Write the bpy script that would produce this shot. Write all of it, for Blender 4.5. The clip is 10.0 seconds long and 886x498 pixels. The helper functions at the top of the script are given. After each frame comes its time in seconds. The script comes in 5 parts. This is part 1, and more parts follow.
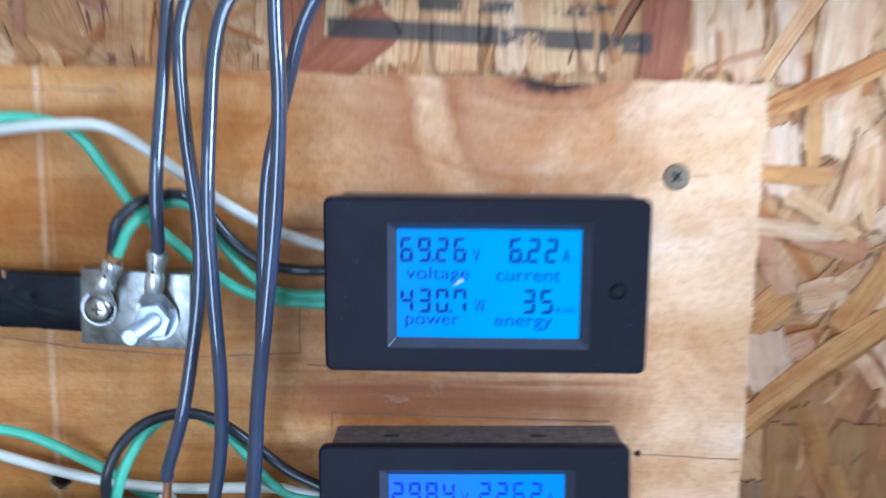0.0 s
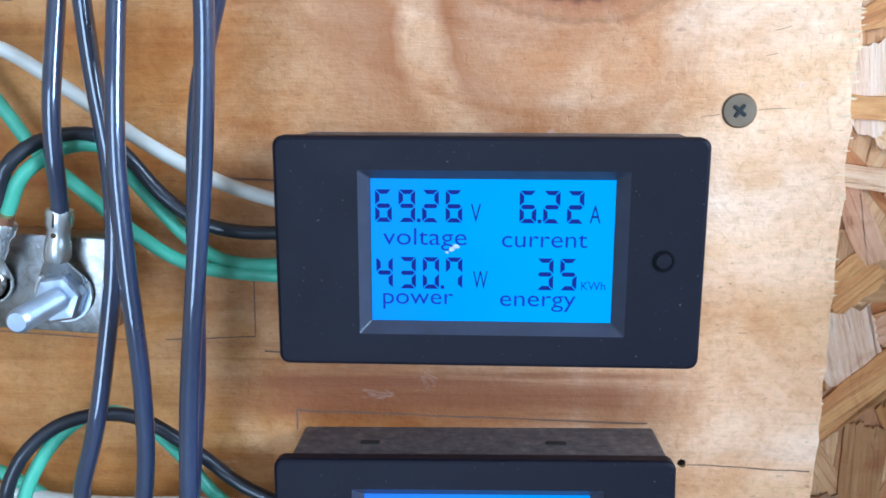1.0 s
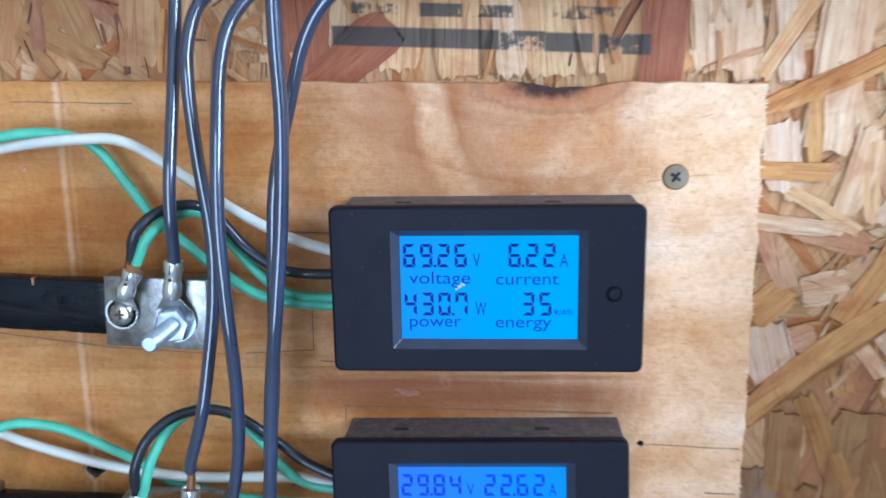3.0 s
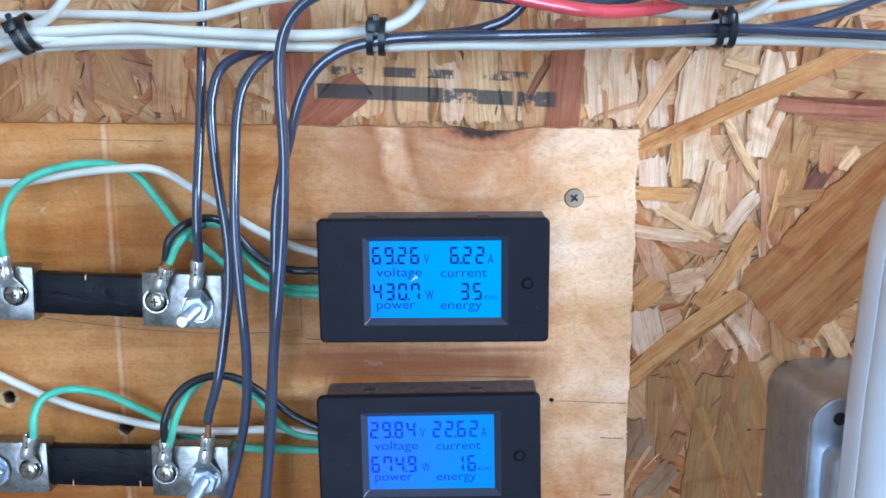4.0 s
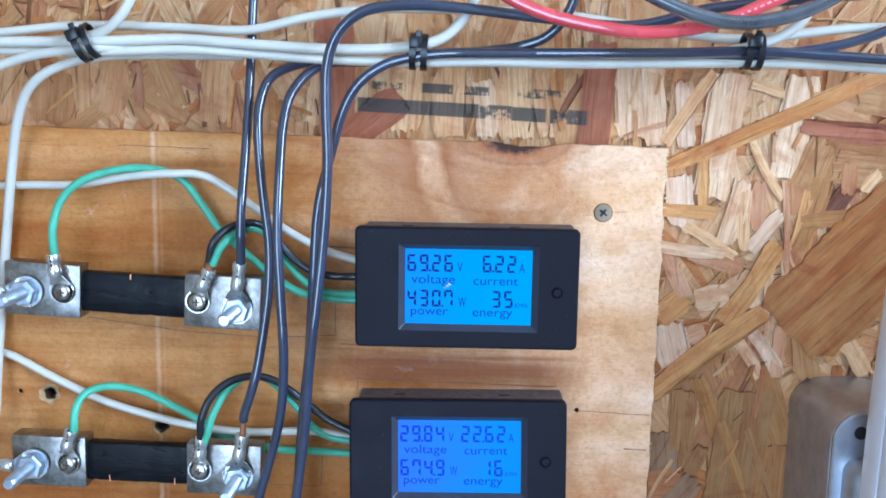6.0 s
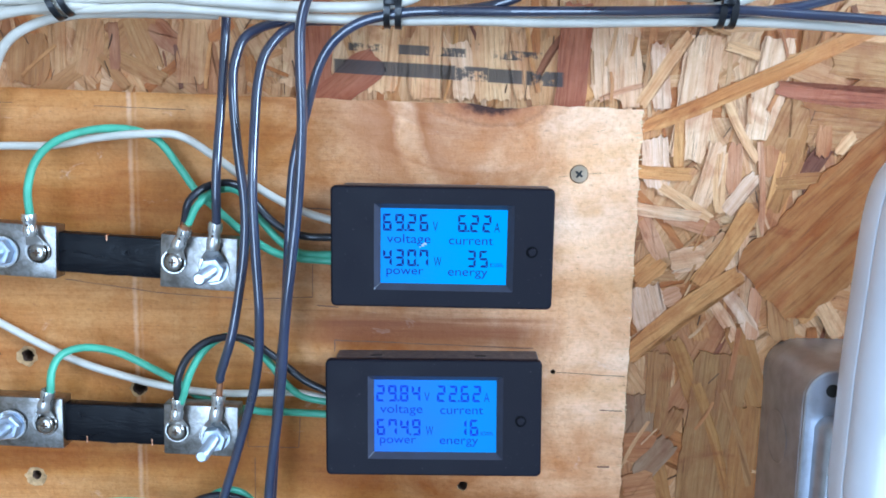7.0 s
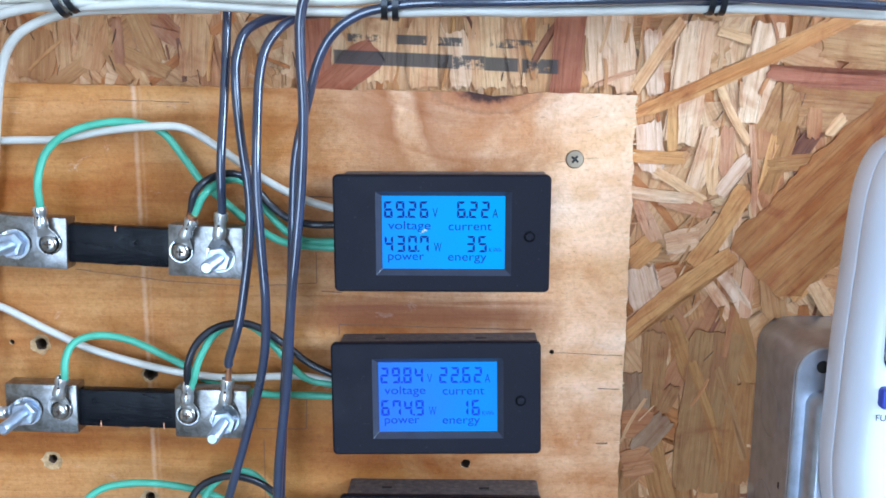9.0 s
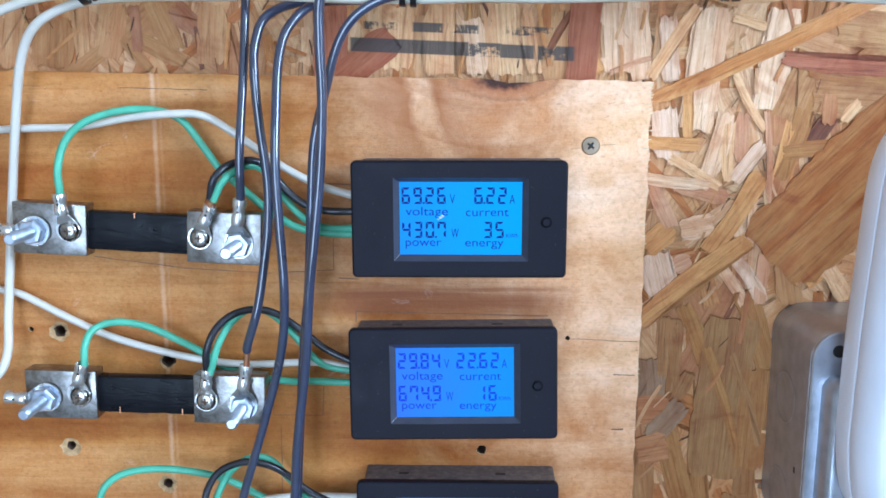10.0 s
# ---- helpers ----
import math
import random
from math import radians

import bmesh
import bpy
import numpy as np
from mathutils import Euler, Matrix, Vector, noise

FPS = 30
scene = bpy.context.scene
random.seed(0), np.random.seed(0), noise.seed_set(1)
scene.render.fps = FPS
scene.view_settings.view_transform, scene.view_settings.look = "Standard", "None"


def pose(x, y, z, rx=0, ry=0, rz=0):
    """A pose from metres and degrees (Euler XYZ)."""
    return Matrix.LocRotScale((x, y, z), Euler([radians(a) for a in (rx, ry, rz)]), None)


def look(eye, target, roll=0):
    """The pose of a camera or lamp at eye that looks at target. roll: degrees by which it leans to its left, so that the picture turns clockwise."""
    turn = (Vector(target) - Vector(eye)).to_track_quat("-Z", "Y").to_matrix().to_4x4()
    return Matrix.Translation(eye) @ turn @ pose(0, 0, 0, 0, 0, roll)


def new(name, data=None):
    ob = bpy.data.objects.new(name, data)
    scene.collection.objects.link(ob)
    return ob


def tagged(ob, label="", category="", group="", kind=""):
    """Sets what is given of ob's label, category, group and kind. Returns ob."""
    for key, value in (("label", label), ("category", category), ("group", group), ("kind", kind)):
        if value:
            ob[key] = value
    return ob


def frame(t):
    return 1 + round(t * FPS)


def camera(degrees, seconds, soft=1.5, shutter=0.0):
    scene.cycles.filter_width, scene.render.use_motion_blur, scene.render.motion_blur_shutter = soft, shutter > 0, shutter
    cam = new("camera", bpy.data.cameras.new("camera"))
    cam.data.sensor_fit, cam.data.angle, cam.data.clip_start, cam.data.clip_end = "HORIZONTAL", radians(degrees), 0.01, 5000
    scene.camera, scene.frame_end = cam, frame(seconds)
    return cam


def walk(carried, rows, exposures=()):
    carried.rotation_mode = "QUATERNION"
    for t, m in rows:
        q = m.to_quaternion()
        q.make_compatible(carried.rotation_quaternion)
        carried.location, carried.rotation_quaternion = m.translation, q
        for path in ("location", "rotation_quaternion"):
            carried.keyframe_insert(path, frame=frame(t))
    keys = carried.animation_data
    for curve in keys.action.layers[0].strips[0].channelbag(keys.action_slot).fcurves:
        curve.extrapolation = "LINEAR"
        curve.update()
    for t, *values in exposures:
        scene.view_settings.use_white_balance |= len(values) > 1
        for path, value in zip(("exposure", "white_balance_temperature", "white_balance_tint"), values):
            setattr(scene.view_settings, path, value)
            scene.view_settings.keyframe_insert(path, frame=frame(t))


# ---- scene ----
cam = camera(53.46, 10.0, soft=1.7, shutter=0.5)
PATH = [
    (0, (0.00371, -0.25767, 1.50187), (-0.0316, 1.7162, 1.1817), 0.39),
    (0.1, (-0.00100, -0.24040, 1.49370), (-0.0205, 1.7341, 1.1664), 0.45),
    (0.2, (-0.00060, -0.23140, 1.49030), (-0.0302, 1.7387, 1.1402), 0.45),
    (0.3, (0.00180, -0.22770, 1.48980), (-0.0362, 1.7387, 1.1233), 0.50),
    (0.5, (0.00903, -0.21721, 1.49254), (-0.0572, 1.7388, 1.0807), 0.38),
    (1, (0.00869, -0.20079, 1.49246), (-0.0666, 1.7540, 1.0763), 0.17),
    (1.5, (0.01563, -0.19798, 1.49410), (-0.0772, 1.7545, 1.0710), -0.13),
    (2, (0.01966, -0.20664, 1.50063), (-0.1068, 1.7457, 1.0856), -0.57),
    (2.5, (0.00854, -0.22346, 1.50796), (-0.1289, 1.7282, 1.0929), -1.01),
    (2.7, (0.01193, -0.23464, 1.51140), (-0.1392, 1.7129, 1.0820), -1.04),
    (3.8, (0.01816, -0.34324, 1.52980), (-0.0131, 1.6180, 1.1393), -0.61),
    (4, (0.01905, -0.34900, 1.52912), (-0.0064, 1.6144, 1.1490), -0.48),
    (4.5, (0.01455, -0.35398, 1.53400), (-0.0094, 1.6120, 1.1673), -0.35),
    (5, (0.01143, -0.36582, 1.53756), (-0.0248, 1.6041, 1.1939), 0.09),
    (5.2, (0.00854, -0.36560, 1.53814), (-0.0341, 1.6058, 1.2040), 0.31),
    (6.3, (0.01133, -0.36199, 1.51605), (-0.0415, 1.6149, 1.2174), 0.85),
    (6.5, (0.00713, -0.36559, 1.51494), (-0.0457, 1.6115, 1.2174), 0.80),
    (7, (0.01825, -0.36518, 1.50979), (-0.0198, 1.6078, 1.1842), 0.90),
    (7.5, (0.01954, -0.36651, 1.51154), (-0.0170, 1.6021, 1.1604), 0.74),
    (8, (0.02375, -0.36678, 1.51716), (-0.0125, 1.6002, 1.1572), 0.33),
    (8.5, (0.01857, -0.37269, 1.51651), (-0.0214, 1.5922, 1.1457), -0.00),
    (9, (0.01947, -0.37407, 1.51415), (-0.0240, 1.5903, 1.1411), -0.00),
    (9.5, (0.01462, -0.37640, 1.51242), (-0.0317, 1.5874, 1.1363), -0.09),
    (10, (0.01401, -0.37699, 1.50968), (-0.0378, 1.5864, 1.1321), -0.15),
]
walk(cam, [(t, look(eye, target, roll)) for t, eye, target, roll in PATH], exposures=[(0, 0.02, 5900, 10), (2.0, 0.02, 5900, 10), (2.7, -0.01, 6000, 10), (4.0, -0.05, 5930, 10), (5.2, -0.09, 5930, 10), (6.3, -0.05, 5950, 10), (8.0, 0.01, 6050, 11), (10.0, 0.00, 6150, 12)])

# ---- light ----
world = bpy.data.worlds.new("sky")
scene.world = world
world.use_nodes = True
wn = world.node_tree
sky = wn.nodes.new("ShaderNodeTexSky")
sky.sky_type, sky.sun_disc = "NISHITA", False
sky.sun_elevation, sky.sun_rotation = radians(38), radians(250)
wn.nodes["Background"].inputs[1].default_value = 0.12
wn.links.new(sky.outputs[0], wn.nodes["Background"].inputs[0])

sun = new("sun", bpy.data.lights.new("sun", "SUN"))
sun.data.energy, sun.data.angle, sun.data.color = 3.0, radians(0.6), (1, 0.95, 0.88)
sun.matrix_world = look((-4, 6, 5), (0, 0, 0))

# daylight through the open doorway behind and the window at the side
day = new("doorway_daylight", bpy.data.lights.new("doorway_daylight", "AREA"))
day.data.shape, day.data.size, day.data.size_y = "RECTANGLE", 1.1, 1.8
day.data.energy, day.data.color = 55, (0.525, 0.735, 1.0)
day.matrix_world = look((-0.35, -2.56, 1.25), (0.1, 0, 1.38))
side = new("window_daylight", bpy.data.lights.new("window_daylight", "AREA"))
side.data.shape, side.data.size, side.data.size_y = "RECTANGLE", 0.8, 0.8
side.data.energy, side.data.color = 68, (0.53, 0.745, 1.0)
side.matrix_world = look((1.57, -1.1, 2.05), (0, -0.2, 1.45))


# ---- materials ----
class Mat:
    """A node material with a Principled shader; n() adds a node and links or sets its inputs."""

    def __init__(self, name, color=(0.5, 0.5, 0.5), rough=0.5, metal=0.0, spec=0.5):
        self.m = bpy.data.materials.new(name)
        self.m.use_nodes = True
        self.t = self.m.node_tree
        self.b = self.t.nodes["Principled BSDF"]
        self.set("Base Color", (*color, 1))
        self.set("Roughness", rough)
        self.set("Metallic", metal)
        self.set("Specular IOR Level", spec)

    def put(self, sock, value):
        if isinstance(value, bpy.types.NodeSocket):
            self.t.links.new(value, sock)
        else:
            sock.default_value = value

    def set(self, key, value):
        self.put(self.b.inputs[key], value)

    def n(self, kind, *values, out=0, **props):
        node = self.t.nodes.new("ShaderNode" + kind)
        for k, v in props.items():
            if k == "op":
                node.operation = v
            elif k == "dims":
                node.noise_dimensions = v
        for i, v in enumerate(values):
            if v is not None:
                self.put(node.inputs[i], v)
        return node.outputs[out]

    def math(self, op, a, b=0.0, c=0.0):
        return self.n("Math", a, b, c, op=op)

    def pos(self):
        return self.n("NewGeometry")

    def scaled(self, vec, sx, sy, sz):
        return self.n("Mapping", vec, (0, 0, 0), (0, 0, 0), (sx, sy, sz))

    def noise(self, vec, scale, detail=4.0, rough=0.55, dist=0.0):
        node = self.t.nodes.new("ShaderNodeTexNoise")
        self.put(node.inputs["Vector"], vec)
        node.inputs["Scale"].default_value = scale
        node.inputs["Detail"].default_value = detail
        node.inputs["Roughness"].default_value = rough
        node.inputs["Distortion"].default_value = dist
        return node.outputs[0]

    def ramp(self, fac, *stops, hard=False):
        node = self.t.nodes.new("ShaderNodeValToRGB")
        r = node.color_ramp
        if hard:
            r.interpolation = "CONSTANT"
        shade = lambda c: (c, c, c, 1) if isinstance(c, (int, float)) else (*c, 1)
        r.elements[0].position, r.elements[1].position = stops[0][0], stops[-1][0]
        r.elements[0].color, r.elements[1].color = shade(stops[0][1]), shade(stops[-1][1])
        for p, c in stops[1:-1]:
            r.elements.new(p).color = shade(c)
        self.put(node.inputs[0], fac)
        return node.outputs[0]

    def mix(self, fac, a, b, mode="MIX"):
        node = self.t.nodes.new("ShaderNodeMix")
        node.data_type, node.blend_type = "RGBA", mode
        self.put(node.inputs[0], fac)
        self.put(node.inputs[6], (*a, 1) if isinstance(a, tuple) else a)
        self.put(node.inputs[7], (*b, 1) if isinstance(b, tuple) else b)
        return node.outputs[2]

    def bump(self, height, strength, dist):
        node = self.t.nodes.new("ShaderNodeBump")
        node.inputs["Strength"].default_value = strength
        node.inputs["Distance"].default_value = dist
        self.put(node.inputs["Height"], height)
        self.set("Normal", node.outputs[0])


def plywood_material():
    k = Mat("plywood", rough=0.5, spec=0.16)
    p = k.pos()
    sep = k.t.nodes.new("ShaderNodeSeparateXYZ")
    k.put(sep.inputs[0], p)
    x, z = sep.outputs[0], sep.outputs[2]
    # growth rings bow down round the knot at the top edge
    dx = k.math("DIVIDE", k.math("SUBTRACT", x, 0.026), 0.05)
    bow = k.math("EXPONENT", k.math("MULTIPLY", k.math("MULTIPLY", dx, dx), -1.0))
    near = k.math("EXPONENT", k.math("DIVIDE", k.math("SUBTRACT", z, 1.51), 0.04))
    zz = k.math("ADD", z, k.math("MULTIPLY", k.math("MULTIPLY", bow, near), 0.055))
    comb = k.t.nodes.new("ShaderNodeCombineXYZ")
    k.put(comb.inputs[0], x), k.put(comb.inputs[2], zz)
    v = comb.outputs[0]
    warp = k.math("MULTIPLY", k.math("SUBTRACT", k.noise(p, 18, 3.0, 0.5), 0.5), 0.012)
    comb2 = k.t.nodes.new("ShaderNodeCombineXYZ")
    k.put(comb2.inputs[0], x), k.put(comb2.inputs[2], k.math("ADD", zz, warp))
    bands = k.noise(k.scaled(comb2.outputs[0], 3.0, 1, 30), 1.0, 2.0, 0.45, 0.4)
    grain = k.noise(k.scaled(p, 12, 1, 300), 1.0, 5.0, 0.65, 0.5)
    fibre = k.noise(k.scaled(p, 190, 200, 1500), 1.0, 3.0, 0.7)
    blot = k.noise(p, 24, 5.0, 0.62, 0.6)
    mott = k.noise(p, 75, 5.0, 0.65, 0.4)
    # pale wood turns amber lower down, painting in the falloff of light
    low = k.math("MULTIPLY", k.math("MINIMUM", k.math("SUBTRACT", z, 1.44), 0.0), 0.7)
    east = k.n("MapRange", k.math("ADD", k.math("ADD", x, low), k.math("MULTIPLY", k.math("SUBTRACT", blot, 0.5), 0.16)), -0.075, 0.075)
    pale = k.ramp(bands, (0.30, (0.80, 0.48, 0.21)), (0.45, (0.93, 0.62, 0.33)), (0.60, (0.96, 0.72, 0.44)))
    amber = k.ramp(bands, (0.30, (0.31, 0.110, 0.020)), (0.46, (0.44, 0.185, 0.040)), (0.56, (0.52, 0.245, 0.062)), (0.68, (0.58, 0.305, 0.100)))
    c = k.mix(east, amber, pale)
    streaks = k.math("SUBTRACT", 0.40, k.math("MULTIPLY", east, 0.32))
    c = k.mix(streaks, c, k.ramp(grain, (0.30, (0.56, 0.36, 0.2)), (0.50, (0.93, 0.86, 0.78)), (0.66, (1, 1, 1))), "MULTIPLY")
    c = k.mix(0.16, c, k.ramp(fibre, (0.3, (0.5, 0.4, 0.3)), (0.6, (1, 1, 1)), (0.8, (1.15, 1.15, 1.15))), "MULTIPLY")
    c = k.mix(0.8, c, k.ramp(blot, (0.3, (0.84, 0.64, 0.44)), (0.55, (1, 1, 1))), "MULTIPLY")
    c = k.mix(0.6, c, k.ramp(mott, (0.3, (0.86, 0.70, 0.50)), (0.55, (1, 1, 1)), (0.75, (1.12, 1.1, 1.06))), "MULTIPLY")
    pit = k.noise(k.scaled(p, 330, 300, 1100), 1.0, 2.0, 0.5)
    c = k.mix(k.ramp(pit, (0.665, 0.0), (0.72, 0.4)), c, (0.22, 0.11, 0.05))
    tooth = k.noise(k.scaled(p, 420, 420, 520), 1.0, 5.0, 0.7, 0.4)
    c = k.mix(0.44, c, k.ramp(tooth, (0.34, (0.72, 0.60, 0.48)), (0.5, (1, 1, 1)), (0.66, (1.14, 1.13, 1.10))), "MULTIPLY")
    knee = k.noise(k.scaled(p, 120, 100, 200), 1.0, 3.0, 0.6)
    c = k.mix(k.ramp(knee, (0.70, 0.0), (0.76, 0.6)), c, (0.30, 0.10, 0.04))
    peck = k.noise(k.scaled(p, 900, 1, 520), 1.0, 4.0, 0.65, 0.4)
    patch = k.ramp(k.noise(p, 40, 3.0, 0.5), (0.42, 0.0), (0.58, 1.0))
    pecks = k.math("MULTIPLY", k.math("MULTIPLY", k.ramp(peck, (0.57, 0.0), (0.70, 0.36)), patch), east)
    c = k.mix(pecks, c, (0.46, 0.27, 0.12))
    # broad brown growth arcs round the knot
    rx = k.math("SUBTRACT", x, 0.031)
    rz = k.math("MULTIPLY", k.math("SUBTRACT", z, 1.517), 0.72)
    rr = k.math("SQRT", k.math("ADD", k.math("MULTIPLY", rx, rx), k.math("MULTIPLY", rz, rz)))
    rr = k.math("ADD", rr, k.math("MULTIPLY", k.math("SUBTRACT", k.noise(p, 30, 4.0, 0.55), 0.5), 0.020))
    arcs = k.ramp(k.math("MULTIPLY", rr, 10.0), (0.18, 0.5), (0.25, 0.65), (0.31, 1.0), (0.345, 0.3), (0.42, 0.2), (0.455, 1.0), (0.56, 0.7), (0.66, 0.08))
    arcs = k.math("MULTIPLY", arcs, k.n("MapRange", z, 1.462, 1.492))
    arcs = k.math("MULTIPLY", arcs, k.n("MapRange", x, 0.07, 0.02))
    c = k.mix(k.math("MULTIPLY", arcs, 0.9), c, (0.34, 0.125, 0.036))
    # orange resin smudge under the knot
    sm = k.math("ADD", k.math("MULTIPLY", rr, 22.0), k.math("MULTIPLY", k.math("SUBTRACT", mott, 0.5), 0.9))
    c = k.mix(k.ramp(sm, (0.15, 0.55), (0.75, 0.0)), c, k.mix(1.0, c, (0.82, 0.58, 0.36), "MULTIPLY"))
    # bark pocket of the knot
    ex = k.math("DIVIDE", k.math("SUBTRACT", x, 0.0305), 0.022)
    ez = k.math("DIVIDE", k.math("SUBTRACT", z, 1.5104), 0.0088)
    d = k.math("SQRT", k.math("ADD", k.math("MULTIPLY", ex, ex), k.math("MULTIPLY", ez, ez)))
    d = k.math("ADD", d, k.math("MULTIPLY", k.math("SUBTRACT", k.noise(p, 190, 4.0, 0.65), 0.5), 0.6))
    c = k.mix(k.ramp(d, (0.6, 0.75), (1.05, 0.0)), c, (0.33, 0.11, 0.04))
    rim = k.math("ABSOLUTE", k.math("SUBTRACT", d, 1.0))
    c = k.mix(k.ramp(rim, (0.02, 0.35), (0.14, 0.0)), c, (0.17, 0.06, 0.025))
    c = k.mix(k.ramp(d, (0.40, 0.95), (0.62, 0.0)), c, (0.04, 0.018, 0.012))
    # old scored line running down the panel
    lx = k.math("ADD", k.math("SUBTRACT", x, -0.1194), k.math("MULTIPLY", k.math("SUBTRACT", 1.513, z), 0.009))
    wob = k.math("MULTIPLY", k.math("SUBTRACT", k.noise(k.scaled(p, 60, 1, 200), 1.0, 4.0, 0.7), 0.5), 0.0016)
    near = k.math("ABSOLUTE", k.math("ADD", lx, wob))
    c = k.mix(k.ramp(k.math("MULTIPLY", near, 300.0), (0.10, 0.30), (0.42, 0.0)), c, (0.84, 0.62, 0.36))
    near2 = k.math("ABSOLUTE", k.math("ADD", k.math("ADD", lx, -0.0026), wob))
    c = k.mix(k.ramp(k.math("MULTIPLY", near2, 300.0), (0.06, 0.08), (0.28, 0.0)), c, (0.84, 0.62, 0.36))
    # broad smooth bands where the veneer was cut across the rings
    sheet = k.noise(k.scaled(comb2.outputs[0], 5.0, 1, 58), 1.0, 2.0, 0.5, 0.8)
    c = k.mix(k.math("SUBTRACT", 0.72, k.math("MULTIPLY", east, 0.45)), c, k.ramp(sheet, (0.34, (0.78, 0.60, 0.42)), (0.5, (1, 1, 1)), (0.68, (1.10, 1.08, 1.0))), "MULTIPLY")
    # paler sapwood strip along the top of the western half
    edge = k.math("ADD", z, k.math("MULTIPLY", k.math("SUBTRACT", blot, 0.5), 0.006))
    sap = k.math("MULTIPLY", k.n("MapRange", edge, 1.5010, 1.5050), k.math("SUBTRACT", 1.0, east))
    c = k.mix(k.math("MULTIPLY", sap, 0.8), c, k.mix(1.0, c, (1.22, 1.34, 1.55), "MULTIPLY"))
    # red-brown grain streak, with the shade under the upper meter painted in
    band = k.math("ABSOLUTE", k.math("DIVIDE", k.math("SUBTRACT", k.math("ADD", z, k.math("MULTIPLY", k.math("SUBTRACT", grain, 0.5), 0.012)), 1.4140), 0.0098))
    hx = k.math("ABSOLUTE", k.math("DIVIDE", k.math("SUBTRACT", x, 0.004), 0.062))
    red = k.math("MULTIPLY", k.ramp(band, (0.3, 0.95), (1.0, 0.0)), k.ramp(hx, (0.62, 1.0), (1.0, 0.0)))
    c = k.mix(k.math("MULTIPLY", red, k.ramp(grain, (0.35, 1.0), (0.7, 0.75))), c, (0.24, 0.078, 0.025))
    # resin flecks and scuffs
    fleck = k.noise(k.scaled(p, 300, 300, 700), 1.0, 2.0, 0.5)
    c = k.mix(k.ramp(fleck, (0.72, 0.0), (0.78, 0.55)), c, (0.20, 0.075, 0.025))
    scuff = k.noise(k.scaled(p, 30, 30, 75), 1.0, 6.0, 0.7, 1.2)
    c = k.mix(k.ramp(scuff, (0.64, 0.0), (0.73, 0.4)), c, (0.80, 0.66, 0.48))
    c = k.mix(1.0, c, (1.055, 0.97, 1.14), "MULTIPLY")
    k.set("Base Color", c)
    k.set("Roughness", k.ramp(blot, (0.3, 0.38), (0.7, 0.58)))
    k.bump(k.math("ADD", k.math("MULTIPLY", k.math("ADD", grain, fibre), 0.45), k.math("ADD", k.math("MULTIPLY", mott, 2.0), k.math("ADD", k.math("MULTIPLY", tooth, 0.8), k.math("MULTIPLY", pecks, -1.5)))), 0.60, 0.0006)
    return k.m


